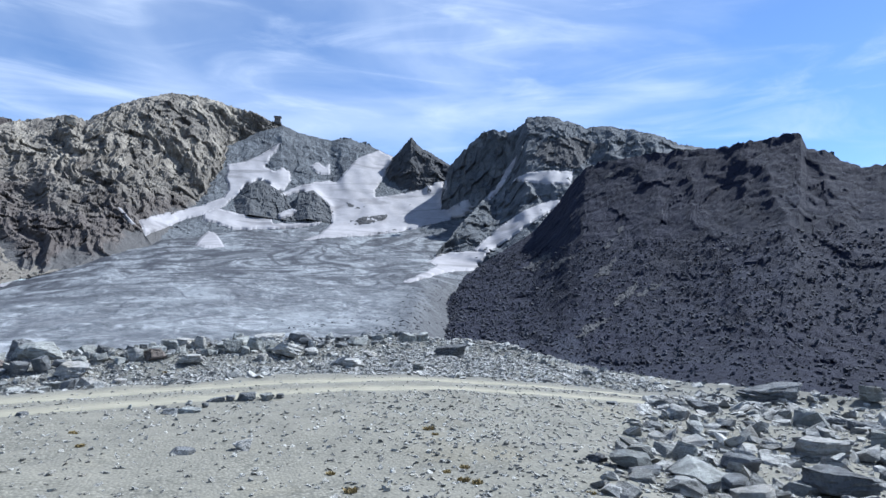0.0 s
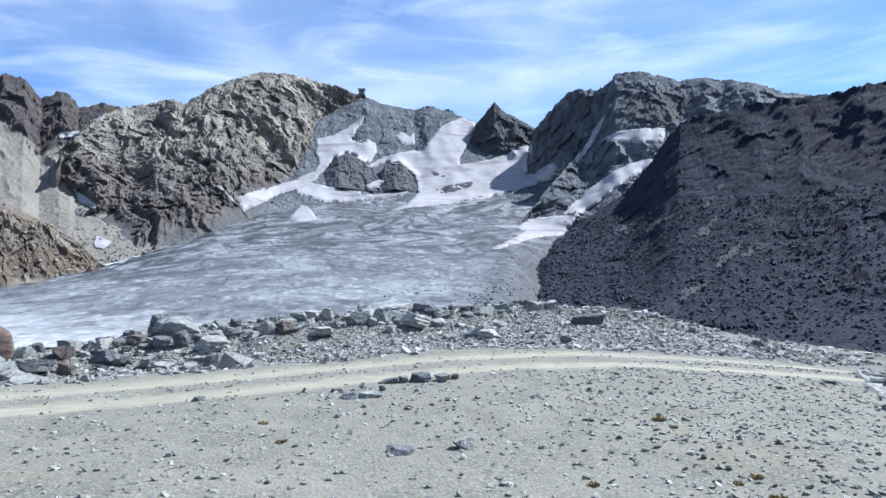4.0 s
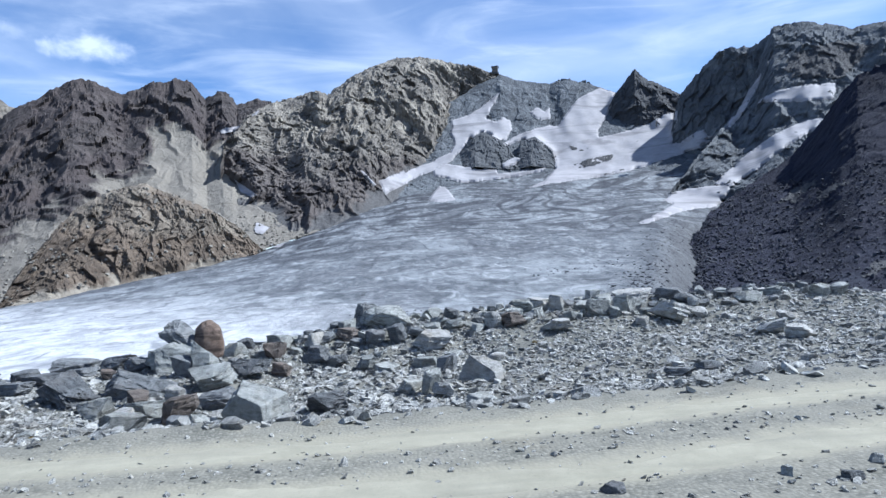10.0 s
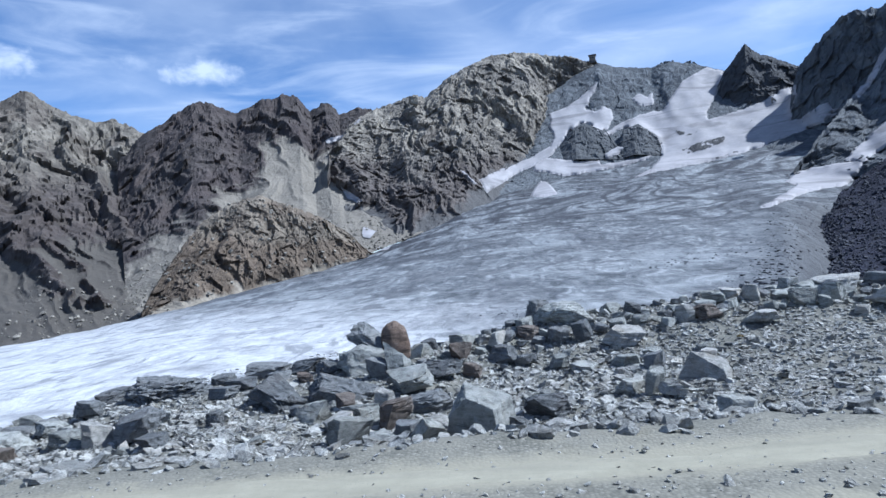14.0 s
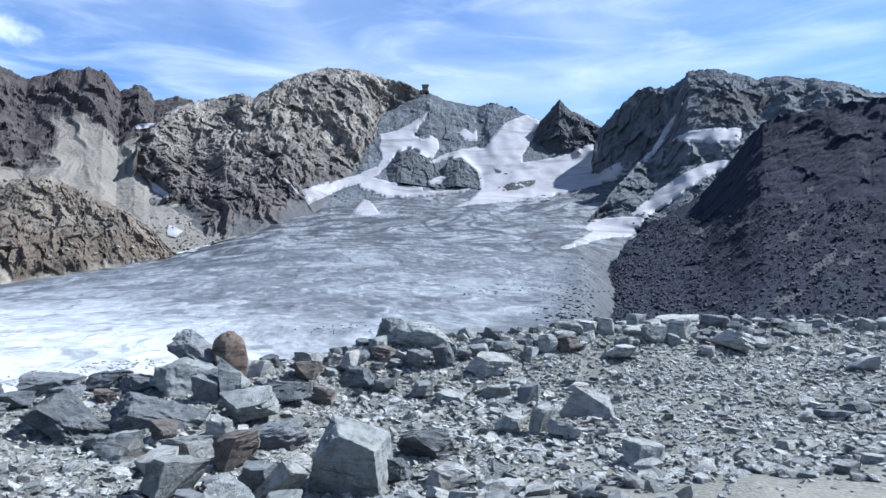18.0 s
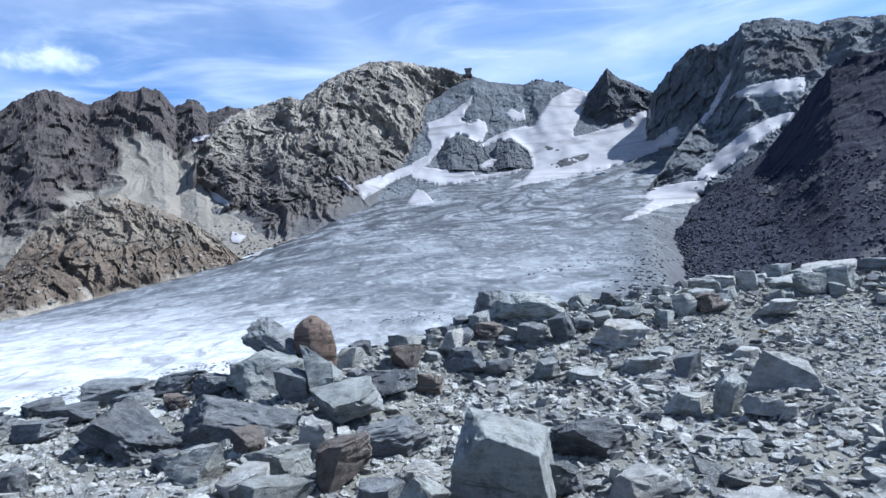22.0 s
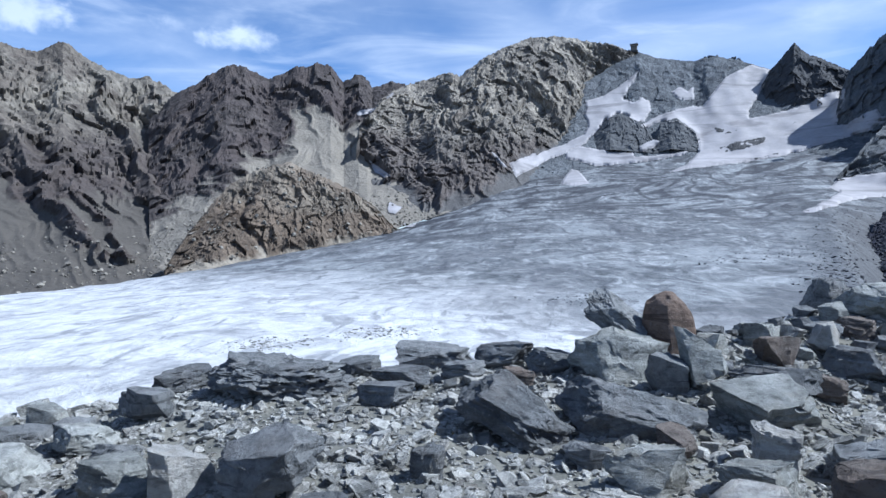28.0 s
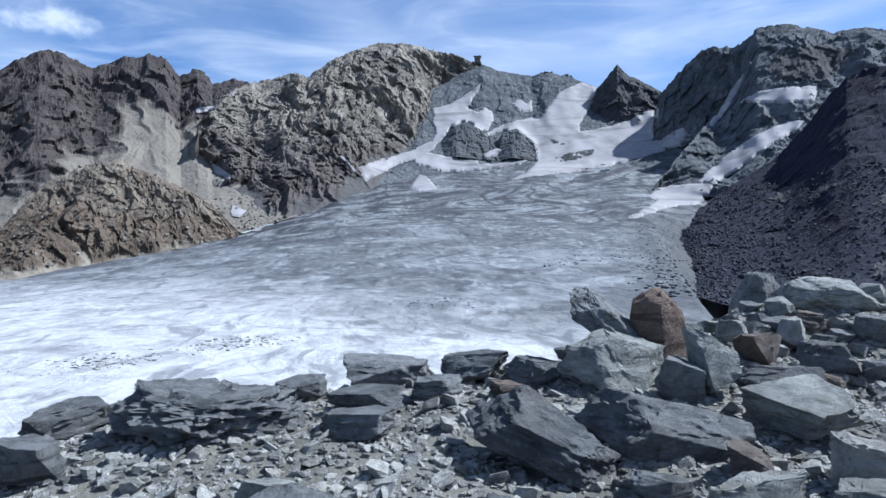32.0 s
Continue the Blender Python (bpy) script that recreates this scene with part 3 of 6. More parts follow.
crag = massif("mountain_crag", M_CRAG,
    [(-17.2, 745, 7.2), (-16.9, 800, 9.3), (-14.8, 850, 11.9), (-13.1, 885, 12.8), (-10.4, 900, 13.5), (-9.1, 905, 13.9), (-8.1, 905, 13.6), (-5.8, 915, 15.2), (-3.6, 930, 16.2),
     (-1.9, 940, 16.8), (1, 955, 16.7), (4.1, 965, 16.2), (6.1, 970, 15.6), (7.4, 975, 15.2), (8.6, 985, 13.9)],
    [(-17.2, 720, 6.0), (-16.3, 680, 4.7), (-13.5, 590, 2.3), (-10.3, 535, 0.9), (-8.5, 545, 1.5), (-5.6, 590, 2.5), (-3.5, 645, 3.6), (1.2, 765, 5.8), (2.4, 835, 7.8), (3, 890, 10.0), (6, 925, 11.7), (8.6, 945, 12.4)],
    1.0, (20, 3.5, 0.8), 4.0, 640, 210, 29, "pale grey rugged crag with steep gullied cliffs", 0.22, 95.0, 0.4, (3.2, 1.6))
basin = massif("snow_basin", M_EAST,
    [(-5, 900, 11), (2, 900, 12.5), (5, 930, 14.3), (7.4, 945, 15.2), (8.7, 950, 14.7), (11.7, 955, 14.2), (13.2, 955, 14.5), (15.2, 955, 14.0), (16.5, 955, 13.4), (20, 955, 12), (26, 950, 11)],
    [(-5, 650, 3.9), (0, 690, 4.4), (8, 720, 4.7), (16, 700, 4.3), (22, 640, 4.0), (26, 620, 3.8)],
    1.1, (4, 1.2, 0.5), 2.0, 380, 120, 41, "grey rock basin below the ridge", 0.1, 90.0, 0.2, (1.0, 0.6))
pyramid = massif("mountain_pyramid", M_PYRAMID,
    [(15.3, 925, 9.3), (16.2, 925, 11), (17.2, 925, 12.7), (18.2, 925, 13.9), (19.0, 925, 14.8), (20.0, 930, 13.9), (20.7, 935, 13.6), (22.9, 940, 12.3), (24.5, 940, 11)],
    [(15.3, 880, 8.4), (17.5, 872, 8.6), (20, 872, 8.9), (22.2, 880, 9.6), (24.5, 880, 9.5)],
    1.0, (7, 2, 0.5), 2.5, 220, 100, 53, "dark pyramid-shaped rock peak", -0.4, 70.0, 0.2, (3.0, 1.0))
massif_east = massif("mountain_massif", M_EAST,
    [(21.8, 585, 4.5), (23, 620, 6.0), (24.4, 660, 7.8), (25.6, 700, 9.1), (27, 740, 10.6), (28.3, 770, 13.0), (29.2, 785, 15.6), (29.7, 790, 16.6), (31.7, 790, 16.6), (33.4, 790, 16.25),
     (35, 790, 15.65), (37, 790, 15.65), (39.5, 780, 15.05), (41, 780, 14.65), (43, 780, 13.7), (45.5, 780, 13.1), (48, 780, 12.5), (52, 780, 11.3), (60, 780, 10)],
    [(21.8, 575, 4.0), (24.6, 560, 3.6), (33, 540, 4), (45, 540, 5), (60, 540, 5)],
    1.0, (9, 2, 0.6), 3.0, 420, 150, 61, "dark grey layered rock mountain", 0.08, 90.0, 0.3, (2.6, 1.2))
wall_east = massif("mountain_wall", M_EAST,
    [(21.7, 850, 8.6), (22.2, 850, 11.2), (22.7, 850, 12.4), (24, 850, 13.9), (25.7, 850, 15.5), (27.6, 850, 15.5), (28.6, 850, 15.6), (29.7, 850, 16.4), (32, 850, 15)],
    [(21.7, 830, 7.6), (24, 800, 7.4), (27, 800, 8.0), (32, 810, 9)],
    1.0, (8, 2, 0.6), 3.0, 200, 110, 67, "steep dark rock wall above the snow", -0.3, 80.0, 0.3, (4.0, 1.3))
# lies in shade by its near-black blue colour, not by the sun
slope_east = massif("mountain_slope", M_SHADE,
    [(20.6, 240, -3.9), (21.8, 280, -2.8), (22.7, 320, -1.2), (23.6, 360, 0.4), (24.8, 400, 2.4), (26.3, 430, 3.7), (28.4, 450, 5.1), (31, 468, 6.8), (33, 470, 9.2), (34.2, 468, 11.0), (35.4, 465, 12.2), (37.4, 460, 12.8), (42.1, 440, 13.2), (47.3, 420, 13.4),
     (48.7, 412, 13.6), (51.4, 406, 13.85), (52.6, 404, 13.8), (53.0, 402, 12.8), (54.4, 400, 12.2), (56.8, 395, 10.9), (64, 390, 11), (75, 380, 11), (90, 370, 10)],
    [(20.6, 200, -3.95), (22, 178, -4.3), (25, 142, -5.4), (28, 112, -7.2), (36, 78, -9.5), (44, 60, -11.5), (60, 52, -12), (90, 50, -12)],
    1.1, (2.4, 0.8, 0.3), 2.4, 560, 180, 73, "rubble-strewn rocky mountainside with its shade put into the rock colour", 0.36, 62.0, 0.4, (0.8, 0.4))
knoll = massif("rock_knoll", M_KNOLL,
    [(-33, 385, -3.2), (-32.2, 400, -1.6), (-30.7, 420, 0.6), (-28.2, 440, 3.7), (-25.7, 450, 5.4), (-23.2, 450, 6.0), (-20.6, 455, 4.9), (-18.1, 465, 3.9), (-15.6, 475, 2.3), (-14.1, 485, 0.6), (-13, 490, 0)],
    [(-33, 375, -3.8), (-30, 375, -3.3), (-25.7, 395, -2.5), (-20.7, 420, -1.5), (-15.6, 460, -0.5), (-13, 480, -0.2)],
    0.8, (7, 1.5, 0.4), 1.5, 320, 110, 87, "brown rounded rock knoll beside the glacier", 0.16, 45.0, 0.35, (1.7, 0.7))

island_a = massif("rock_island", M_ISLE, [(2.0, 800, 7.0), (3.7, 815, 8.9), (5.0, 820, 10.1), (5.8, 825, 10.4), (7.7, 820, 9.5), (9.0, 800, 7.4)],
    [(2.0, 790, 6.6), (5, 775, 7.4), (9.0, 785, 7.0)], 1.0, (1.8, 0.9, 0.3), 1.0, 120, 50, 91, "dark rock island standing out of the snow", -0.4, 50.0, 0.2, (1.0, 0.5))
island_b = massif("rock_island", M_ISLE, [(8.3, 800, 7.4), (9.1, 820, 9.5), (10.4, 825, 9.8), (11.9, 815, 8.6), (12.2, 800, 7.4)],
    [(8.3, 790, 7.0), (10, 780, 7.3), (12.2, 790, 7.0)], 1.0, (1.8, 0.9, 0.3), 1.0, 100, 44, 93, "dark rock island standing out of the snow", -0.4, 50.0, 0.2, (1.0, 0.5))
for isle in (island_a, island_b):
    isle.parent = basin
    del isle["category"]


# ---- the glacier ----
EDGE = np.array([(-80, 240, -9.3), (-56.3, 300, -7.5), (-46.8, 340, -6.1), (-40, 370, -5.4), (-34.7, 400, -5.0), (-29.8, 385, -3.25), (-25.7, 405, -2.4), (-20.7, 430, -1.3), (-15.6, 470, -0.35),
                 (-10.6, 520, 1.35), (-5.8, 600, 2.8), (-3.5, 660, 4.4), (1, 735, 5.7), (8, 790, 6.9), (16, 800, 7.1), (22, 720, 6.2), (26, 640, 4.6), (32, 300, -6), (40, 160, -10), (80, 90, -14)])


def glacier_shape(nu=640, nv=260):
    az = np.concatenate([np.linspace(-80, -32, 150, endpoint=False), np.linspace(-32, 25, nu - 250, endpoint=False), np.linspace(25, 80, 100)])
    rm = np.interp(az, EDGE[:, 0], EDGE[:, 1]) + 10
    zm = MIDDLE[2] + rm * np.tan(np.radians(np.interp(az, EDGE[:, 0], EDGE[:, 2])))
    for _ in range(2):
        zm = np.array([np.average(zm, weights=np.exp(-((az - a) / 2.6) ** 2)) for a in az])
    v = np.linspace(0, 1, nv)[:, None]
    r = 22 * (rm / 22) ** v
    t = np.clip((r - 45) / (rm - 45), 0, 1)
    near = -8.6 - 2.5 * step(-25, -80, az) - 18 * step(20.5, 26, az)
    z = near + (zm - near) * (0.06 * t + 0.94 * t ** 2.1)
    a = np.broadcast_to(az, r.shape)
    p = np.stack([MIDDLE[0] + r * np.sin(np.radians(a)), MIDDLE[1] + r * np.cos(np.radians(a)), z], -1).reshape(-1, 3)
    far = np.clip(r.ravel() / 300, 0.12, 1.0)
    turn = np.radians(-20)
    q = np.stack([p[:, 0] * np.cos(turn) + p[:, 1] * np.sin(turn), -p[:, 0] * np.sin(turn) + p[:, 1] * np.cos(turn), p[:, 2]], -1)
    q = q + 9 * np.stack([fbm(p / 90, 3, 0.5, 15), fbm(p / 90, 3, 0.5, 16), 0 * far], -1)
    high = 1.6 * fbm(q / (70, 26, 40), 4, 0.5, 7) + 0.9 * fbm(q / (18, 30, 20), 4, 0.6, 9, True) + 0.35 * fbm(q / (5, 9, 9), 3, 0.6, 19, True)
    p[:, 2] += far * high
    return p, grid_faces(nu, nv)


glacier = tagged(mesh_object("glacier", *glacier_shape(), M_ICE), "grey-blue bare glacier ice with meltwater lines and dust", "glacier", kind="structure")


def glacier_soil():
    co = np.empty(len(glacier.data.vertices) * 3, np.float32)
    glacier.data.vertices.foreach_get("co", co)
    out = co.reshape(-1, 3) - MIDDLE
    az, far = np.degrees(np.arctan2(out[:, 0], out[:, 1])), np.hypot(out[:, 0], out[:, 1])
    east = step(14.5, 21.0, az) * step(520, 330, far) * 0.5 + step(20.0, 24.0, az) * 0.35
    west = 0.75 * step(-9.0, -3.0, az) * step(4.5, 0.0, az) * step(640, 720, far)
    rim = np.interp(az, EDGE[:, 0], EDGE[:, 1]) - far
    west = west + 0.8 * step(34, 6, rim) * step(-14, -20, az)
    mark = glacier.data.attributes.new("soil", "FLOAT", "POINT")
    mark.data.foreach_set("value", np.clip(east + west, 0, 1).astype(np.float32))


glacier_soil()


# ---- snow lying on rock and ice ----
bpy.context.view_layer.update()
DEPTHS = bpy.context.evaluated_depsgraph_get()


def inside(az, el, outline):
    hit = np.zeros(az.shape, bool)
    for (x0, y0), (x1, y1) in zip(outline, outline[1:] + outline[:1]):
        if y0 != y1:
            hit ^= ((y0 > el) != (y1 > el)) & (az < (x1 - x0) * (el - y0) / (y1 - y0) + x0)
    return hit


def snow_piece(name, label, faces, verts, material, lift, even):
    used, faces = np.unique(faces, return_inverse=True)
    faces, verts = faces.reshape(-1, 4), verts[used]
    pairs = np.concatenate([faces[:, [0, 1]], faces[:, [1, 2]], faces[:, [2, 3]], faces[:, [3, 0]]])
    rim = np.bincount(faces.ravel(), minlength=len(verts)) < 4
    start, deep = verts.copy(), np.where(rim, 0.0, 9.0)
    for _ in range(4):
        np.minimum.at(deep, pairs[:, 0], deep[pairs[:, 1]] + 1)
        np.minimum.at(deep, pairs[:, 1], deep[pairs[:, 0]] + 1)
    for _ in range(even):
        total, count = np.zeros_like(verts), np.zeros(len(verts))
        for i, j in ((0, 1), (1, 0)):
            np.add.at(total, pairs[:, i], verts[pairs[:, j]])
            np.add.at(count, pairs[:, i], 1)
        verts = np.where(rim[:, None], start, 0.4 * verts + 0.6 * total / count[:, None])
    toward = MIDDLE - verts
    toward /= np.linalg.norm(toward, axis=1, keepdims=True)
    verts += (toward * lift + (0, 0, 0.3 * lift)) * ((0.15 + 0.85 * np.clip(deep / 3, 0, 1))[:, None] * 2.2 if even > 10 else 1.0)
    ob = mesh_object(name, verts, faces, material)
    return tagged(ob, label, "snow")


def snowfield(label, outline, material=None, fine=0.055, lift=1.2, name="snowfield", ragged=0.17, even=50):
    """Snow draped over what lies below it; outline: bearings and rises of its edge, seen from the moraine."""
    o = np.array(outline)
    us, vs = np.arange(o[:, 0].min() - 0.2, o[:, 0].max() + 0.2, fine), np.arange(o[:, 1].min() - 0.2, o[:, 1].max() + 0.2, fine)
    gu, gv = np.meshgrid(us, vs)
    w = np.stack([gu.ravel() * 1.9, gv.ravel() * 3.2, 0 * gu.ravel()], -1)
    du, dv = fbm(w, 4, 0.6, 3).reshape(gu.shape), fbm(w + 7, 4, 0.6, 4).reshape(gu.shape)
    keep = inside(gu + ragged * 2.2 * du, gv + ragged * 1.6 * dv, outline)
    index, verts, faces, depth = {}, [], [], {}
    for j, i in zip(*np.nonzero(keep)):
        b, e = radians(us[i]), radians(vs[j])
        way = Vector((math.sin(b) * math.cos(e), math.cos(b) * math.cos(e), math.sin(e)))
        hit, place, normal, _, _, _ = scene.ray_cast(DEPTHS, Vector(MIDDLE), way)
        if hit:
            index[j, i] = len(verts)
            depth[j, i] = (place - Vector(MIDDLE)).length
            verts.append(place)
    for j, i in index:
        ring = ((j, i), (j, i + 1), (j + 1, i + 1), (j + 1, i))
        if all(k in index for k in ring):
            d = [depth[k] for k in ring]
            if max(d) - min(d) < 45:
                faces.append([index[k] for k in ring])
    # keep the large pieces; the snow evens out what it covers and thins out towards its edge
    faces, verts = np.array(faces), np.array([v[:] for v in verts])
    owner = np.arange(len(verts))
    for _ in range(400):
        low = owner[faces].min(1)
        old = owner.copy()
        np.minimum.at(owner, faces.ravel(), np.repeat(low, 4))
        if (owner == old).all():
            break
    many = np.bincount(owner[faces[:, 0]])
    for piece in np.nonzero(many >= max(6, 0.06 * many.max()))[0]:
        snow_piece(name, label, faces[owner[faces[:, 0]] == piece], verts, material or M_SNOW, lift, even)


snowfield("old snow filling the couloir beside the crag", [(7.60, 14.09), (6.77, 13.47), (5.69, 12.65), (4.61, 12.02), (2.95, 11.53), (2.77, 10.40), (3.20, 9.42), (2.69, 8.78), (1.28, 8.04), (-0.45, 7.45), (-2.16, 6.96), (-3.70, 6.37), (-3.15, 5.00), (-2.08, 5.58), (-0.22, 6.56), (1.86, 7.35), (2.97, 7.94), (3.79, 8.82), (4.56, 9.76), (5.54, 10.40), (6.34, 10.29), (6.93, 9.59), (7.85, 9.68), (8.33, 10.46), (8.25, 11.35), (7.64, 11.70), (6.97, 11.27), (6.17, 11.57), (6.49, 12.35), (7.01, 12.84), (7.23, 13.51)], ragged=0.07)
snowfield("flat band of dirty snow below the rock island", [(1.17, 7.40), (2.52, 7.74), (4.01, 7.48), (5.36, 7.27), (6.88, 7.15), (7.17, 6.74), (8.90, 6.86), (11.45, 7.20), (11.08, 6.76), (8.79, 6.36), (6.25, 6.10), (3.73, 5.99), (2.44, 6.40), (1.16, 6.66)], ragged=0.06)
snowfield("broad white snowfield below the dark pyramid peak", [(15.38, 13.36), (16.35, 13.66), (17.56, 13.36), (17.17, 12.31), (16.58, 11.11), (15.95, 10.15), (15.98, 9.55), (17.25, 9.70), (18.77, 9.98), (20.02, 10.31), (21.28, 10.92), (22.47, 11.19), (22.45, 10.51), (22.13, 9.60), (21.95, 8.49), (22.93, 8.63), (24.00, 8.71), (25.06, 8.55), (24.12, 7.97), (22.65, 7.56), (21.17, 7.15), (19.42, 6.63), (17.91, 6.29), (15.89, 6.01), (13.86, 5.82), (11.82, 5.63), (9.37, 5.23), (11.32, 6.15), (11.90, 6.79), (12.17, 7.53), (11.94, 8.29), (11.39, 8.95), (10.39, 9.53), (9.12, 9.55), (7.94, 9.03), (7.38, 9.33), (8.88, 10.11), (10.42, 10.57), (11.70, 10.74), (12.36, 10.67), (12.99, 11.49), (13.78, 12.44), (14.56, 13.10)], ragged=0.07)
snowfield("small snow patch high on grey slabs", [(9.84, 12.01), (10.67, 12.34), (11.27, 11.98), (11.84, 12.36), (11.81, 11.28), (10.94, 11.15), (10.13, 11.51)], ragged=0.08)
snowfield("small snow tongue between the rock islands", [(7.34, 7.64), (8.58, 8.17), (9.18, 8.01), (8.61, 7.42), (7.48, 7.08)], ragged=0.04)
snowfield("rounded snow cone on the upper glacier", [(0.70, 4.47), (1.01, 4.97), (1.31, 5.41), (1.72, 5.76), (2.21, 5.75), (2.60, 5.40), (2.94, 4.95), (3.28, 4.49), (1.98, 4.26)], ragged=0.02)
snowfield("dirty snow spread at the foot of the dark mountain", [(21.75, 4.39), (22.98, 4.74), (24.67, 4.81), (26.67, 4.86), (26.17, 4.01), (25.38, 3.06), (23.65, 2.93), (22.18, 2.63), (20.94, 2.18), (19.45, 1.82), (19.11, 2.03), (20.97, 2.87), (21.82, 3.44), (21.14, 3.77)], ragged=0.08)
snowfield("dirty snow ramp along the dark mountain", [(25.16, 4.88), (25.90, 5.73), (27.12, 6.87), (28.32, 7.76), (29.73, 8.61), (31.56, 9.40), (33.20, 9.49), (32.47, 8.62), (31.29, 7.97), (29.67, 6.90), (28.25, 5.79), (27.06, 5.03), (26.34, 4.53)], ragged=0.08)
snowfield("snow apron under the layered mountain", [(22.32, 8.37), (23.03, 8.92), (23.77, 9.31), (24.45, 9.51), (24.72, 8.91), (25.54, 8.96), (24.37, 8.45), (23.15, 8.32)], ragged=0.05)
snowfield("grey snow shelf on the layered mountain", [(28.34, 11.14), (29.66, 11.91), (31.48, 12.10), (34.04, 11.96), (33.73, 10.77), (31.44, 10.81)], ragged=0.06)
snowfield("narrow snow gully on the layered mountain", [(26.13, 9.69), (27.02, 10.91), (27.77, 12.08), (28.84, 13.52), (28.57, 12.43), (27.93, 11.22), (27.14, 10.05), (26.45, 9.33)], ragged=0.04)
snowfield("white snow patch beside the glacier's edge", [(-14.54, 2.21), (-14.37, 2.85), (-13.79, 2.57), (-13.16, 2.33), (-13.84, 1.70), (-14.47, 1.80)], ragged=0.03, lift=1.8, even=3)
snowfield("white snow patch at the glacier's edge", [(-13.99, 0.42), (-13.02, 0.90), (-11.78, 1.01), (-12.30, 0.56)], ragged=0.03, lift=1.8, even=3)
snowfield("small snow patch below the brown ridge", [(-17.26, 10.47), (-16.74, 10.76), (-15.24, 11.00), (-16.10, 10.41), (-17.03, 10.18)], ragged=0.03, lift=1.8, even=3)
snowfield("narrow snow patch at the crag's foot", [(-16.16, 6.49), (-15.44, 6.02), (-14.09, 5.04), (-14.79, 4.90), (-15.65, 5.38)], ragged=0.03, lift=1.8, even=3)
snowfield("thin snow streak under the jagged ridge", [(-14.65, 11.84), (-14.27, 12.22), (-13.77, 12.43), (-14.03, 11.97), (-14.44, 11.76)], ragged=0.03)
snowfield("thin snow streak at the crag's foot", [(-5.44, 7.42), (-4.88, 7.09), (-3.77, 5.93), (-4.19, 5.88), (-4.80, 6.51)], ragged=0.02, lift=2.0)
for streak in ([(13.18, 7.05), (14.41, 7.52), (15.94, 7.81), (17.25, 7.91), (16.78, 7.33), (15.20, 6.99), (13.88, 6.78)],
               [(15.19, 6.34), (16.91, 6.53), (18.42, 6.87), (18.01, 6.48), (16.40, 6.19)],
               [(13.23, 8.90), (14.18, 8.57), (15.25, 8.54), (14.53, 8.31), (13.52, 8.44)],):
    snowfield("thin band of bare grey ice and dirt in the snow", streak, M_FAN, name="dirt_band", ragged=0.08, even=0, lift=3.0)
for streak in ([(29.93, 3.26), (31.05, 4.30), (32.70, 4.86), (32.91, 4.52), (31.92, 3.92), (31.23, 3.24)],
               [(32.61, 3.41), (33.25, 4.32), (35.07, 4.85), (34.32, 4.16), (33.44, 3.46)],
               [(36.50, 2.70), (37.22, 3.44), (38.15, 4.60), (38.41, 4.04), (37.81, 2.91), (37.19, 2.58)],
               [(37.40, 5.15), (38.01, 6.10), (38.44, 7.04), (39.05, 7.30), (38.32, 6.03), (37.69, 5.04)],
               [(38.03, 0.01), (38.94, 0.97), (40.24, 2.42), (41.01, 2.69), (40.33, 1.67), (39.11, 0.38)],
               [(40.22, 0.96), (41.29, 1.93), (42.87, 2.50), (42.41, 2.00), (41.07, 1.10)],
               [(36.88, 11.18), (37.23, 11.80), (37.90, 12.06), (37.75, 11.34)],
               [(35.39, -2.77), (36.42, -1.73), (37.75, -1.07), (38.40, -0.86), (37.23, -2.10)],):
    snowfield("streak of pale scree on the shade-coloured mountainside", streak, M_FAN, name="scree_streak", ragged=0.26, even=0, lift=0.6)
snowfield("grey smooth rock slab on the layered mountain", [(30.4, 13.4), (31.2, 14.6), (33.6, 14.9), (36.6, 14.2), (35.4, 13.2), (34.3, 12.3), (31.6, 12.5)], M_FAN, name="scree_streak", ragged=0.2, even=0, lift=1.6)


# ---- the moraine ground ----
def road_lines(x):
    """y of the far and of the near wheel track, and the road's height, at x."""
    far = np.interp(x, (-40, -20, -9.3, -4.3, -2, 1.4, 4.0, 7, 12, 20), (10.0, 11.4, 12.2, 12.75, 13.1, 13.9, 14.2, 13.9, 12.4, 9))
    near = np.interp(x, (-40, -20, -8.6, -5.3, -2.2, 0.4, 3.1, 6, 12, 20), (9.0, 10.3, 11.3, 11.4, 11.6, 12.25, 12.7, 12.4, 10.9, 7.5))
    high = np.interp(x, (-40, -20, -10, -4, 2, 5, 8, 14, 22), (-1.2, -0.5, 0.0, 0.1, 0.2, 0.2, 0.0, -0.5, -0.8))
    return far, near, high


CREST = np.array([(-60, 8, -4.5), (-30, 17, -3.0), (-20, 21.5, -1.9), (-16, 23, -1.4), (-12.7, 23.7, -1.1), (-9, 24, -0.65), (-5.5, 26.6, -0.3), (0, 27, 0.1), (6, 28, 0.3), (9.5, 28, 0.4),
                  (12.5, 24, 0.27), (14, 22, -0.25), (14.6, 19, -0.85), (14.9, 16, -0.85), (17, 11.5, -0.4), (21, 5, 0.0), (30, -5, 0.2), (60, -35, 0.2)])


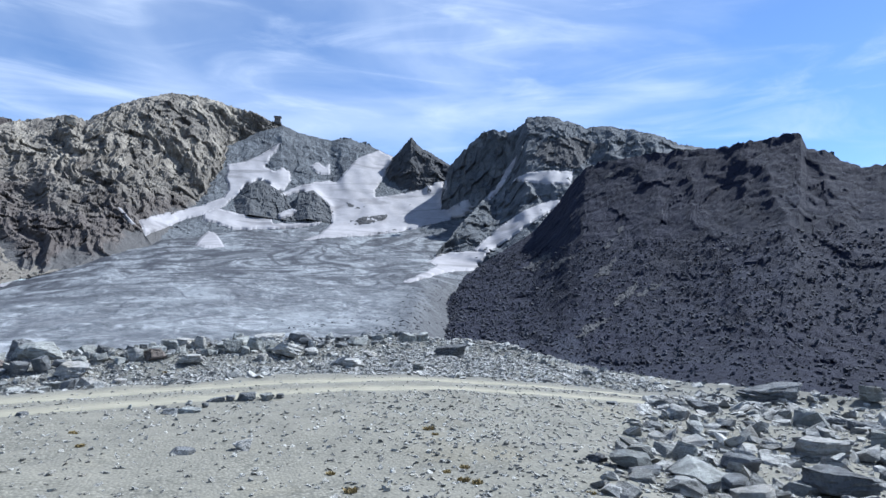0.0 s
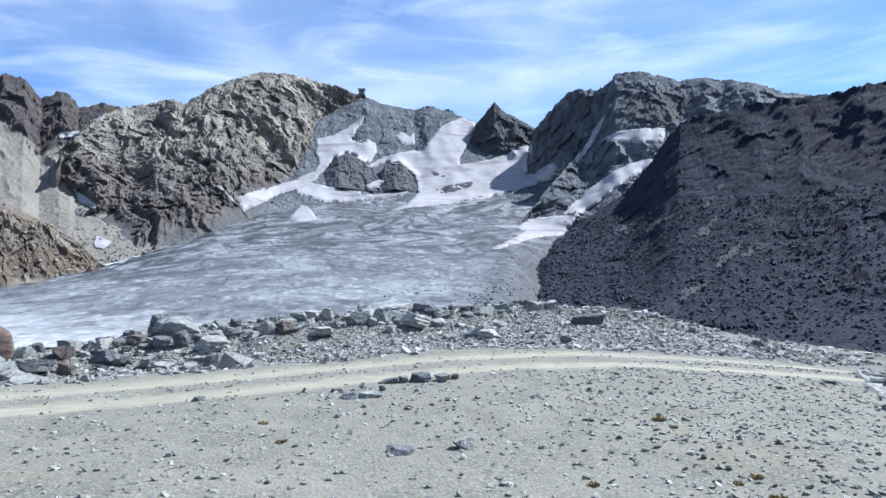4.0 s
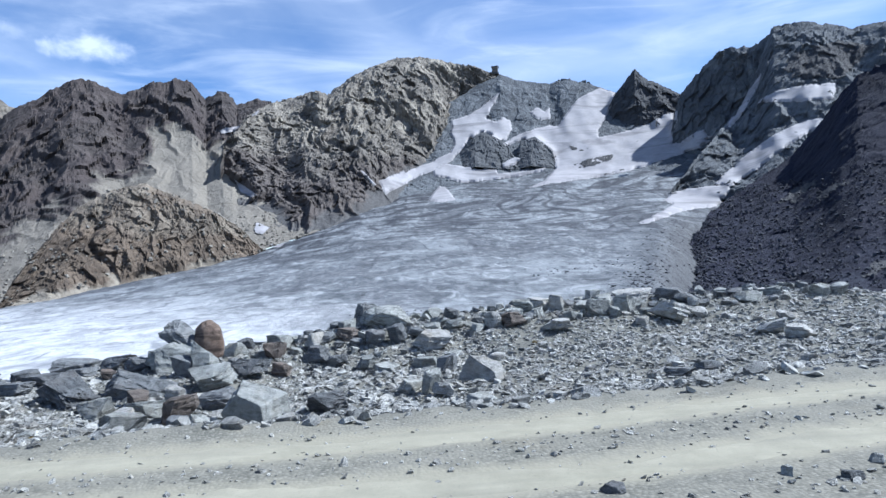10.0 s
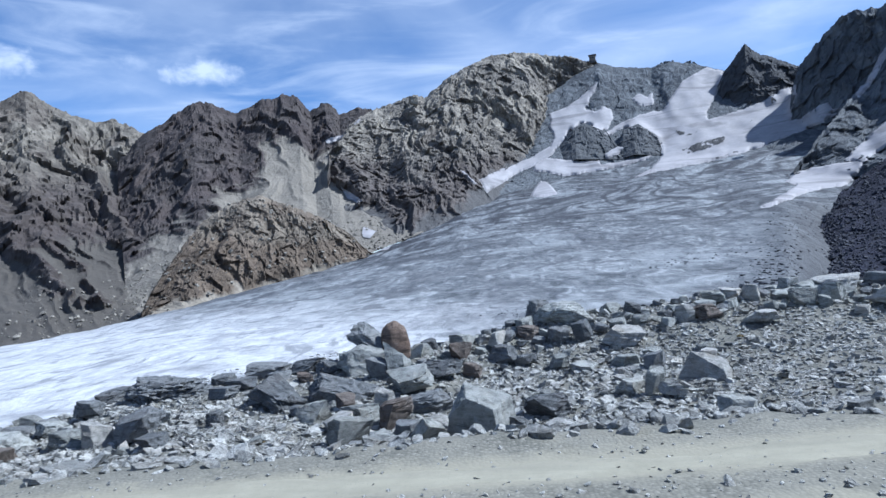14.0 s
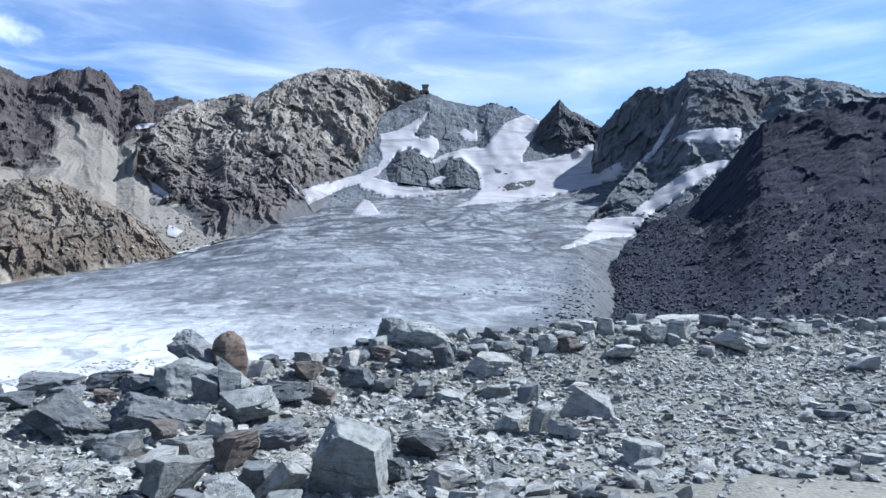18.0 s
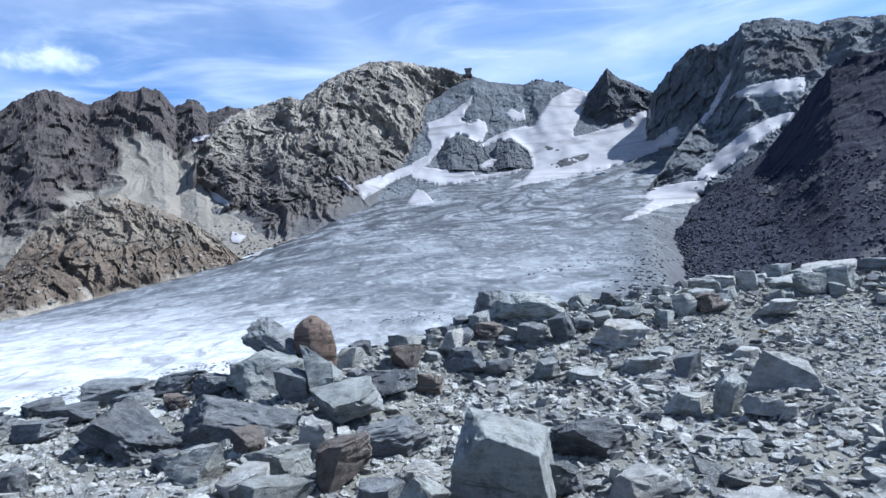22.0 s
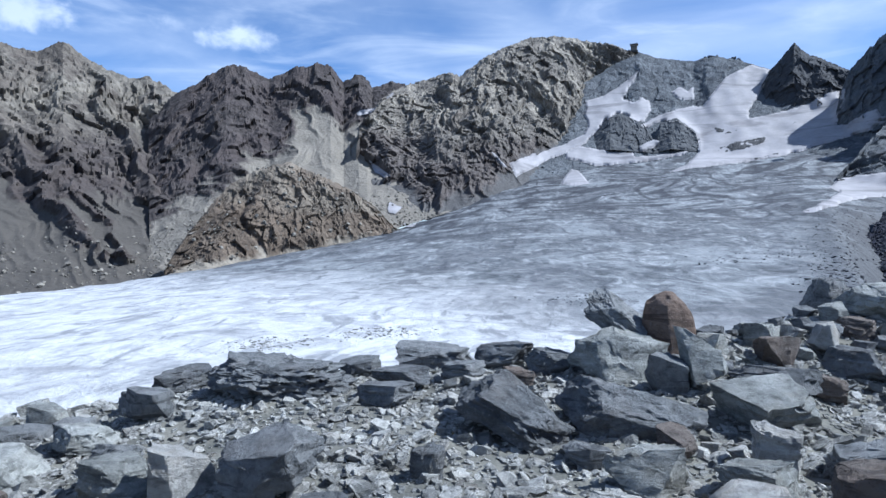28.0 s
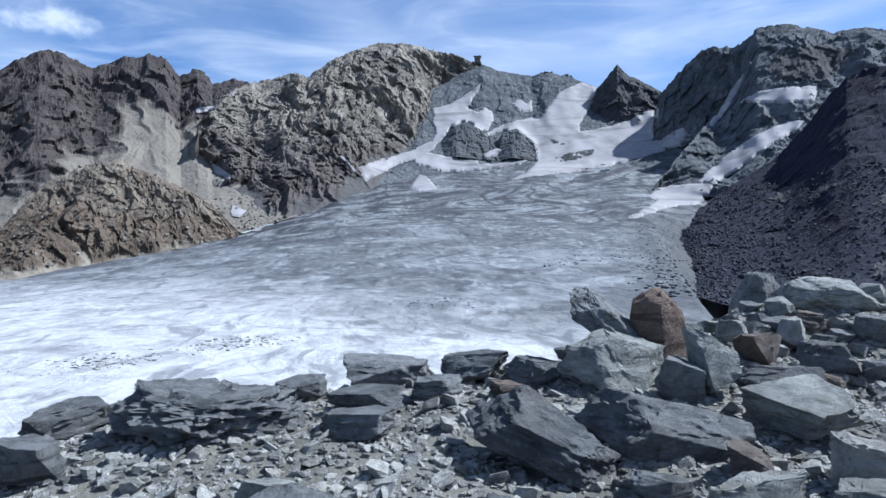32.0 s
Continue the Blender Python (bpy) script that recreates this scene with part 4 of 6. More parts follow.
def ground_z(x, y, fine=True):
    x, y = np.asarray(x, float), np.asarray(y, float)
    far, near, high = road_lines(x)
    yc, zc = np.interp(x, CREST[:, 0], CREST[:, 1]), np.interp(x, CREST[:, 0], CREST[:, 2])
    south = 0.15 - 0.55 * step(3, 9, x) * step(14, 2, y)
    trough = np.interp(x, (-25, -15, -12, -7, -2.3, 1, 5, 9, 13), (-2.0, -1.5, -1.15, -1.25, -0.85, -0.55, -0.25, 0.0, -0.3))
    z = south + (high - south) * step(near - 4, near - 0.7, y)
    lead = np.minimum(3.6, np.maximum(0.4, (yc - far) * 0.4))
    z = z + (trough - z) * step(0, 1, (y - far - 0.8) / lead)
    z = z + (zc - z) * step(0, 1, (y - yc + lead * 1.25) / (lead * 1.25))
    z = z + 0.28 * np.exp(-(((x + 14.9) / 1.5) ** 2 + ((y - 21.6) / 1.1) ** 2))
    d = np.full(x.shape, 1e9)
    for (x0, y0, _), (x1, y1, _) in zip(CREST[:-1], CREST[1:]):
        k = np.clip(((x - x0) * (x1 - x0) + (y - y0) * (y1 - y0)) / ((x1 - x0) ** 2 + (y1 - y0) ** 2), 0, 1)
        d = np.minimum(d, np.hypot(x - x0 - k * (x1 - x0), y - y0 - k * (y1 - y0)))
    d = np.where(y > yc, d, 0)
    z = np.where(y > yc, np.minimum(z, 0.5), z)
    z = z - 11.5 * (1 - np.exp(-0.06 * d)) - 36 * step(50, 190, d)
    if fine:
        p = np.stack([x, y, 0 * x], -1).reshape(-1, 3)
        off = (0.10 * fbm(p / 2.2, 3, 0.5, 3) + 0.045 * fbm(p / 0.5, 3, 0.6, 5)).reshape(x.shape)
        road = step(0.9, 0.3, np.abs(y - (far + near) / 2) - (far - near) / 2)
        z = z + off * (1 - 0.75 * road)
        rut = np.exp(-((y - far) / 0.32) ** 2) + np.exp(-((y - near) / 0.32) ** 2)
        z = z - 0.05 * rut
    return z


def ground_sheet():
    """One sheet: fine near the walk, coarser and coarser towards the horizon."""
    def axis(lo, hi, fine, reach):
        inner = np.arange(lo, hi + 1e-6, fine)
        out = [fine]
        while sum(out) < reach:
            out.append(out[-1] * 1.22)
        o = np.cumsum(out)
        return np.concatenate([(lo - o)[::-1], inner, hi + o])
    xs, ys = axis(-20, 16, 0.105, 4300), axis(3, 29, 0.105, 4300)
    gx, gy = np.meshgrid(xs, ys)
    p = np.stack([gx, gy, ground_z(gx, gy)], -1).reshape(-1, 3)
    ob = mesh_object("ground", p, grid_faces(len(xs), len(ys)), M_GRAVEL)
    far, near, _ = road_lines(gx)
    dust = np.maximum(np.exp(-((gy - far) / 0.46) ** 2), np.exp(-((gy - near) / 0.46) ** 2)) * step(13, 7, gx)
    # coarse debris is darker; its stronger western share paints in a cloud's shade
    coarse = step(0.4, 1.8, gy - far) * (1.0 - 0.25 * step(-10, -5, gx))
    rough = ob.data.attributes.new("coarse", "FLOAT", "POINT")
    rough.data.foreach_set("value", coarse.ravel().astype(np.float32))
    mark = ob.data.attributes.new("dust", "FLOAT", "POINT")
    mark.data.foreach_set("value", dust.ravel().astype(np.float32))
    return ob


tagged(ground_sheet(), "grey stony moraine gravel with patches of dust", "ground", kind="structure")


def wheel_track(which):
    xs = np.arange(-30, 11, 0.1)
    far, near, _ = road_lines(xs)
    mid = far if which == 0 else near
    w = 0.27 + 0.12 * fbm(np.stack([xs / 1.7, 0 * xs + which * 9, 0 * xs], -1), 3, 0.5, 31)
    t = np.linspace(-1, 1, 13)[:, None]
    edge = 0.16 * fbm(np.stack([xs / 0.35, 0 * xs + which * 5, 0 * xs], -1), 3, 0.6, 33)
    y = mid + t * (w + edge)
    x = np.broadcast_to(xs, y.shape)
    z = ground_z(x, y) + 0.02 - 0.05 * np.abs(t) ** 4
    p = np.stack([x, y, z], -1).reshape(-1, 3)
    ob = mesh_object("road", p, grid_faces(len(xs), 13), M_TRACK)
    return tagged(ob, "pale dusty wheel track across the moraine", "track", kind="structure")


wheel_track(0)
wheel_track(1)


# ---- stones ----
def ball(level):
    bm = bmesh.new()
    bmesh.ops.create_icosphere(bm, subdivisions=level, radius=1.0)
    v = np.array([x.co[:] for x in bm.verts])
    f = np.array([[y.index for y in x.verts] for x in bm.faces])
    bm.free()
    return v, f


BALLS = {k: ball(k) for k in (1, 2, 3, 4, 5)}


def broken_rock(seed, cuts=7, fine=3, edge=0.035, rough=0.03, round_off=0.0, faces=None):
    """A block broken along flat faces, its edges slightly worn, within -1..1. faces: the directions and offsets of its faces, where they are known. Returns points and triangles."""
    rng = np.random.default_rng(seed)
    sides = int(rng.integers(5, 8))
    a = (np.arange(sides) + rng.uniform(-0.32, 0.32, sides)) * 2 * np.pi / sides + rng.uniform(0, 6.28)
    n = np.stack([np.cos(a), np.sin(a), rng.normal(0, 0.28, sides)], -1)
    n = np.concatenate([n, np.array([(0, 0, 1), (0, 0, -1)]) + rng.normal(0, 0.16, (2, 3))])
    h = np.concatenate([rng.uniform(0.66, 0.98, sides), (0.85, 0.85)])
    extra = rng.normal(size=(cuts, 3)) * (1.0, 1.0, 0.75)
    n = np.concatenate([n, extra])
    n /= np.linalg.norm(n, axis=1, keepdims=True)
    h = np.concatenate([h, rng.uniform(0.86, 1.12, cuts) - round_off])
    if faces:
        n, h = np.array([f[:3] for f in faces], float), np.array([f[3] for f in faces], float)
        n += rng.normal(0, 0.03, n.shape)
        n /= np.linalg.norm(n, axis=1, keepdims=True)
    k = len(n)
    tri = np.array([(i, j, l) for i in range(k) for j in range(i + 1, k) for l in range(j + 1, k)])
    m = n[tri]
    good = np.abs(np.linalg.det(m)) > 0.05
    pts = np.linalg.solve(m[good], h[tri[good]][..., None])[..., 0]
    pts = pts[(pts @ n.T <= h + 1e-6).all(1)]
    bm = bmesh.new()
    for q in pts:
        bm.verts.new(q)
    bmesh.ops.remove_doubles(bm, verts=bm.verts[:], dist=0.02)
    hull = bmesh.ops.convex_hull(bm, input=bm.verts[:])
    loose = [g for g in hull["geom_interior"] + hull["geom_unused"] if isinstance(g, bmesh.types.BMVert) and g.is_valid]
    if loose:
        bmesh.ops.delete(bm, geom=loose, context="VERTS")
    bmesh.ops.dissolve_limit(bm, angle_limit=radians(3), verts=bm.verts[:], edges=bm.edges[:])
    if edge:
        bmesh.ops.bevel(bm, geom=bm.edges[:], offset=edge, segments=2, affect="EDGES", profile=0.5, clamp_overlap=True)
    bmesh.ops.triangulate(bm, faces=bm.faces[:])
    for _ in range(fine):
        longest = [e for e in bm.edges if e.calc_length() > 0.85 / 2 ** (_ + 1)]
        bmesh.ops.subdivide_edges(bm, edges=longest, cuts=1)
        bmesh.ops.triangulate(bm, faces=bm.faces[:])
    bm.verts.index_update()
    p = np.array([v.co[:] for v in bm.verts])
    f = np.array([[v.index for v in x.verts] for x in bm.faces])
    bm.free()
    if rough:
        d = p / np.linalg.norm(p, axis=1, keepdims=True)
        bed = p[:, 2] * 4.5 + 0.8 * fbm(p * 0.9 + seed, 2, 0.5, seed % 53) + 0.5 * p[:, 0]
        ledge = lattice(np.floor(bed), 0 * bed, 0 * bed, seed % 97) * step(0.0, 0.25, bed - np.floor(bed))
        chip = fbm(p * 2.6 + seed * 1.7, 4, 0.6, seed % 71, True)
        if fine > 1:
            chip = chip + 0.9 * facets(p * 2.4 + seed * 0.37, seed % 83) + 0.45 * facets(p * 5.5 + seed * 0.61, seed % 79)
        p = p + d * (rough * chip)[:, None] + d * (1.0, 1.0, 0.15) * (0.75 * rough * ledge)[:, None]
    return p / np.maximum(np.abs(p).max(0), 1e-6), f


def sharpened(ob, degrees=38):
    ob.data.set_sharp_from_angle(angle=radians(degrees))
    return ob


def boulder(x, y, size, turn, material, label, seed, level=4, sink=0.12, cuts=5, edge=0.03, rough=0.06, round_off=0.0, egg=0.0, faces=None, lift=0.0):
    p, f = broken_rock(seed, cuts, level - 1, edge, rough, round_off, faces)
    p = p * (1 - egg) + egg * p / np.linalg.norm(p, axis=1, keepdims=True)
    p = p * np.array(size) / 2
    ob = sharpened(mesh_object("boulder", p, f, material), 30)
    rot = Euler([radians(a) for a in turn]).to_matrix()
    low = (p @ np.array(rot).T)[:, 2].min()
    z = float(ground_z(np.array([x]), np.array([y]))[0])
    ob.matrix_world = Matrix.Translation((x, y, z - low + lift - sink * min(size[2], 1.0))) @ rot.to_4x4()
    return tagged(ob, label, "boulder")


# ---- boulders, one by one ----
HEROES = []
HEROES.append(boulder(-6.64, 17.90, (1.3, 1.05, 0.98), (0, 0, 0), M_STONE, "large flat-topped grey block with a shaded front", 200, 5, rough=0.03, sink=0.05, edge=0.025, faces=[(-0.42, -0.88, -0.12, 0.72), (0.24, -0.15, 0.96, 0.62), (0.95, -0.28, 0.1, 0.86), (-0.92, 0.35, 0.15, 0.9), (0.1, 0.98, 0.1, 0.85), (-0.7, -0.2, 0.68, 0.86), (0, 0, -1, 0.8)]))
HEROES.append(boulder(-2.32, 20.08, (1.12, 0.85, 0.58), (0, 0, 0), M_PALE, "wedge-shaped pale boulder with a sloping face", 201, 5, rough=0.03, faces=[(-0.76, -0.63, 0.10, 0.56), (0.30, -0.20, 0.93, 0.42), (0.90, -0.25, 0.35, 0.86), (-0.4, 0.8, 0.4, 0.8), (0.2, 0.95, 0.1, 0.8), (0, 0, -1, 0.7)]))
HEROES.append(boulder(-9.14, 23.12, (0.80, 0.66, 1.10), (0, -3, 0), M_RUST, "upright rust-brown boulder standing on the ridge", 202, 4, edge=0.09, rough=0.045, egg=0.48, faces=[(-0.75, -0.62, 0.06, 0.66), (0.55, -0.82, 0.12, 0.68), (0.96, 0.1, 0.16, 0.74), (-0.9, 0.4, 0.05, 0.78), (0.1, 1, 0.1, 0.8), (-0.35, -0.25, 0.9, 0.90), (0.72, -0.25, 0.64, 0.76), (0.1, 0.6, 0.8, 0.85), (0, 0, -1, 0.9)], lift=0.06))
HEROES.append(boulder(-9.80, 23.20, (1.3, 0.7, 0.44), (10, 36, -4), M_DARK, "grey layered slab leaning on the ridge crest", 203, 5, sink=0.02, lift=0.17, faces=[(0, -1, 0.1, 0.7), (0, 1, 0, 0.8), (0.05, -0.1, 1, 0.7), (0, 0, -1, 0.75), (-0.8, -0.3, 0.5, 0.86), (-0.7, 0.3, -0.65, 0.9), (0.95, -0.2, 0.3, 0.9), (0.8, 0.2, -0.6, 0.95), (0.2, -0.75, 0.7, 0.82)]))
HEROES.append(boulder(-8.95, 21.95, (0.66, 0.36, 1.02), (-14, -20, 8), M_STONE, "bluish grey slab propped against the rusty boulder", 204, 3, lift=0.14, faces=[(0.0, -1, 0.1, 0.7), (0.1, 1, 0, 0.7), (-0.97, -0.1, 0.22, 0.55), (0.86, 0, 0.5, 0.52), (0.9, -0.3, -0.3, 0.8), (0, 0, -1, 0.9), (-0.3, -0.7, 0.7, 0.9)]))
HEROES.append(boulder(-9.93, 20.75, (1.86, 0.95, 1.06), (0, 10, -3), M_DARK, "long dark layered slab lying on its side", 205, 5, rough=0.05, sink=0.42, faces=[(-0.05, -0.97, -0.22, 0.66), (0.06, -0.52, 0.85, 0.56), (0.12, 0.1, 1, 0.72), (-0.9, -0.35, 0.3, 0.86), (-0.7, -0.2, -0.7, 0.92), (0.72, -0.6, 0.35, 0.86), (0.93, 0.1, -0.3, 0.94), (0, 1, 0.1, 0.8), (0.3, -0.2, -0.9, 0.85)]))
HEROES.append(boulder(-11.30, 20.42, (1.66, 1.25, 0.62), (0, 20, -12), M_DARK, "broad dark schist slab sloping into the gravel", 206, 5, rough=0.07, sink=0.25, faces=[(-0.25, -0.93, -0.1, 0.72), (0.0, -0.45, 0.9, 0.62), (-0.9, -0.2, 0.35, 0.85), (0.85, -0.45, 0.2, 0.9), (0.3, 0.9, 0.1, 0.85), (0.4, 0.1, 0.9, 0.85), (0, 0, -1, 0.8)]))
HEROES.append(boulder(-5.43, 26.95, (1.14, 0.92, 1.12), (5, -10, 13), M_DARK, "dark rounded boulder on the ridge crest", 207, 5, cuts=7, egg=0.12))
HEROES.append(boulder(-4.62, 26.07, (1.9, 1.3, 0.74), (0, 4, -1), M_STONE, "long pale boulder beside the dark one", 208, 4, rough=0.05))
HEROES.append(boulder(-3.33, 23.83, (1.14, 0.89, 0.57), (0, 8, -27), M_PALE, "pale flat boulder among smaller rocks", 209, 4))
HEROES.append(boulder(-6.61, 24.03, (0.65, 0.48, 0.60), (0, 5, 27), M_PALE, "small white boulder on the ridge", 210, 3))
HEROES.append(boulder(-9.88, 22.60, (1.5, 1.0, 0.62), (14, 4, 5), M_STONE, "large grey angular schist boulder lying on the moraine ridge", 211, 4, faces=[(0, -0.8, 0.6, 0.55), (-0.85, -0.5, 0.1, 0.82), (0.75, -0.6, 0.2, 0.8), (-0.5, 0.2, 0.85, 0.8), (0.2, 0.1, 0.97, 0.75), (0.6, 0.8, 0, 0.9), (-0.5, 0.85, 0, 0.9), (0, 0, -1, 0.8)]))
HEROES.append(boulder(-9.34, 21.95, (0.62, 0.5, 0.62), (0, 0, -2), M_DARK, "grey angular schist boulder lying on the moraine ridge", 212, 3))
HEROES.append(boulder(-8.38, 21.00, (1.12, 0.9, 0.46), (6, -9, 8), M_STONE, "large pale grey gneiss boulder lying on the moraine ridge", 213, 4, lift=0.1, faces=[(0.0, -0.95, -0.3, 0.7), (0.05, -0.25, 0.97, 0.6), (-0.9, -0.4, -0.2, 0.85), (0.95, -0.1, 0.2, 0.95), (0.6, -0.75, 0.2, 0.9), (0, 1, 0.1, 0.8), (0, 0, -1, 0.8)]))
HEROES.append(boulder(-8.31, 18.89, (0.8, 0.62, 0.62), (0, -10, 27), M_BROWN, "brown angular schist boulder lying on the moraine ridge", 214, 4))
HEROES.append(boulder(-8.97, 17.85, (0.85, 0.6, 0.62), (4, 5, 29), M_STONE, "grey angular schist boulder lying on the moraine ridge", 215, 3))
HEROES.append(boulder(-7.53, 17.47, (0.68, 0.50, 0.69), (30, 20, 62), M_STONE, "grey angular schist boulder lying on the moraine ridge", 216, 3))
HEROES.append(boulder(-7.88, 17.67, (0.57, 0.42, 0.58), (1, -4, -5), M_DARK, "grey angular schist boulder lying on the moraine ridge", 217, 3))
HEROES.append(boulder(-5.42, 18.92, (1.00, 0.79, 0.48), (2, 3, 2), M_DARK, "dark grey schist boulder lying on the moraine ridge", 219, 4))
HEROES.append(boulder(-5.35, 17.63, (0.74, 0.58, 0.33), (-2, -2, -6), M_PALE, "pale grey gneiss boulder lying on the moraine ridge", 220, 3))
HEROES.append(boulder(-4.90, 16.35, (0.69, 0.51, 0.37), (2, 4, -20), M_PALE, "pale grey gneiss boulder lying on the moraine ridge", 221, 3))
HEROES.append(boulder(-3.45, 19.52, (0.49, 0.36, 0.68), (10, 10, 46), M_STONE, "grey angular schist boulder lying on the moraine ridge", 222, 3))
HEROES.append(boulder(-3.05, 21.47, (0.50, 0.37, 0.55), (-6, 2, -8), M_DARK, "dark grey schist boulder lying on the moraine ridge", 223, 3))
HEROES.append(boulder(-3.89, 19.75, (0.69, 0.54, 0.34), (0, -3, -15), M_STONE, "grey angular schist boulder lying on the moraine ridge", 224, 3))
HEROES.append(boulder(-3.21, 19.16, (0.56, 0.41, 0.29), (-3, 4, -28), M_PALE, "pale grey gneiss boulder lying on the moraine ridge", 225, 3))
HEROES.append(boulder(-3.56, 22.14, (0.76, 0.60, 0.35), (0, -2, -5), M_STONE, "grey angular schist boulder lying on the moraine ridge", 226, 3))
HEROES.append(boulder(-2.57, 17.53, (0.63, 0.49, 0.32), (1, 4, -21), M_STONE, "grey angular schist boulder lying on the moraine ridge", 227, 3))
HEROES.append(boulder(-7.54, 23.41, (0.67, 0.49, 0.45), (0, -2, 14), M_BROWN, "rust-brown schist boulder lying on the moraine ridge", 228, 3))
HEROES.append(boulder(-5.87, 23.16, (0.64, 0.47, 0.37), (-1, -7, -3), M_DARK, "dark grey schist boulder lying on the moraine ridge", 229, 3))
HEROES.append(boulder(-5.05, 22.80, (0.63, 0.47, 0.36), (4, -9, -18), M_STONE, "grey angular schist boulder lying on the moraine ridge", 230, 3))
HEROES.append(boulder(-4.54, 22.22, (0.65, 0.51, 0.24), (1, -2, -30), M_STONE, "grey angular schist boulder lying on the moraine ridge", 231, 3))
HEROES.append(boulder(-8.15, 24.92, (0.86, 0.67, 0.30), (-0, -2, 5), M_DARK, "dark grey schist boulder lying on the moraine ridge", 232, 4))
HEROES.append(boulder(-9.06, 19.20, (0.79, 0.62, 0.37), (-2, -1, 30), M_STONE, "grey angular schist boulder lying on the moraine ridge", 233, 4))
HEROES.append(boulder(-10.03, 19.20, (0.79, 0.58, 0.53), (2, -4, 8), M_STONE, "grey angular schist boulder lying on the moraine ridge", 234, 4))
HEROES.append(boulder(-8.38, 17.73, (0.54, 0.43, 0.28), (2, -2, 4), M_DARK, "grey angular schist boulder lying on the moraine ridge", 235, 3))
HEROES.append(boulder(-8.38, 23.76, (0.58, 0.43, 0.40), (6, -8, 7), M_DARK, "dark grey schist boulder lying on the moraine ridge", 236, 3))
HEROES.append(boulder(-2.72, 26.07, (0.64, 0.47, 0.43), (-4, 5, -33), M_DARK, "dark grey schist boulder lying on the moraine ridge", 237, 3))
HEROES.append(boulder(-1.00, 24.92, (0.89, 0.70, 0.45), (-2, -2, -20), M_BROWN, "rust-brown schist boulder lying on the moraine ridge", 238, 4))
HEROES.append(boulder(0.28, 24.38, (1.03, 0.81, 0.40), (-0, -5, -41), M_PALE, "large pale grey gneiss boulder lying on the moraine ridge", 239, 4))
HEROES.append(boulder(-0.05, 26.13, (1.04, 0.82, 0.37), (3, 5, -18), M_PALE, "large pale grey gneiss boulder lying on the moraine ridge", 240, 4))
HEROES.append(boulder(-4.34, 24.42, (0.56, 0.41, 0.59), (6, -10, -4), M_DARK, "dark grey schist boulder lying on the moraine ridge", 241, 3))
HEROES.append(boulder(-5.82, 24.91, (0.81, 0.64, 0.37), (3, 3, -14), M_BROWN, "rust-brown schist boulder lying on the moraine ridge", 242, 4))
HEROES.append(boulder(3.22, 26.85, (1.35, 1.06, 0.49), (3, 1, -37), M_PALE, "large pale grey gneiss boulder lying on the moraine ridge", 243, 4))
HEROES.append(boulder(-12.75, 23.71, (1.35, 1.0, 0.42), (4, 3, 4), M_DARK, "flat dark table-like slab on the crest", 244, 4, cuts=3))
HEROES.append(boulder(-12.29, 23.88, (0.47, 0.35, 0.27), (-3, -6, 9), M_DARK, "dark grey schist boulder lying on the moraine ridge", 245, 3))
HEROES.append(boulder(-13.03, 22.48, (0.99, 0.78, 0.34), (-3, -1, 0), M_DARK, "grey angular schist boulder lying on the moraine ridge", 246, 4))
HEROES.append(boulder(-13.90, 23.19, (0.73, 0.57, 0.36), (-1, -5, 25), M_DARK, "grey angular schist boulder lying on the moraine ridge", 247, 3))
HEROES.append(boulder(-11.62, 23.46, (1.04, 0.81, 0.39), (0, -8, -7), M_DARK, "large dark grey schist boulder lying on the moraine ridge", 248, 4))
HEROES.append(boulder(-10.91, 22.92, (0.79, 0.62, 0.39), (0, 8, -12), M_DARK, "dark grey schist boulder lying on the moraine ridge", 249, 4))
HEROES.append(boulder(-14.75, 21.70, (2.3, 1.5, 0.8), (6, 4, 8), M_DARK, "low broad hump of dark layered schist", 250, 5, rough=0.13, sink=0.5, cuts=8))
HEROES.append(boulder(-16.11, 20.91, (0.72, 0.6, 0.44), (-5, 6, 12), M_DARK, "grey angular schist boulder lying on the moraine ridge", 251, 3))
HEROES.append(boulder(-16.39, 22.39, (1.15, 0.9, 0.42), (4, -6, 10), M_DARK, "large grey angular schist boulder lying on the moraine ridge", 252, 4))
HEROES.append(boulder(-14.73, 23.35, (0.24, 0.18, 0.26), (-1, -6, 30), M_DARK, "small dark grey schist boulder lying on the moraine ridge", 253, 3))
HEROES.append(boulder(-10.02, 24.10, (0.68, 0.50, 0.32), (-6, -7, -32), M_DARK, "dark grey schist boulder lying on the moraine ridge", 254, 3))
HEROES.append(boulder(-7.92, 22.35, (1.16, 0.91, 0.40), (-2, -5, -26), M_DARK, "large grey angular schist boulder lying on the moraine ridge", 255, 4))
HEROES.append(boulder(-6.42, 23.51, (0.96, 0.70, 0.50), (-2, 5, -36), M_DARK, "dark grey schist boulder lying on the moraine ridge", 256, 4))
HEROES.append(boulder(-4.95, 24.45, (0.62, 0.5, 0.5), (0, 5, -52), M_DARK, "grey angular schist boulder lying on the moraine ridge", 257, 4))
HEROES.append(boulder(-8.76, 19.81, (0.6, 0.5, 0.55), (7, -0, -41), M_PALE, "pale angular boulder lying on the moraine ridge", 258, 4))
HEROES.append(boulder(-13.11, 21.54, (0.87, 0.69, 0.30), (-1, -5, -6), M_DARK, "dark grey schist boulder lying on the moraine ridge", 259, 4))
HEROES.append(boulder(-10.50, 19.78, (0.55, 0.40, 0.26), (-4, 8, -27), M_DARK, "grey angular schist boulder lying on the moraine ridge", 260, 3))
HEROES.append(boulder(-19.08, 19.17, (1.14, 0.84, 0.64), (-4, -6, 46), M_DARK, "large dark grey schist boulder lying on the moraine ridge", 262, 4))
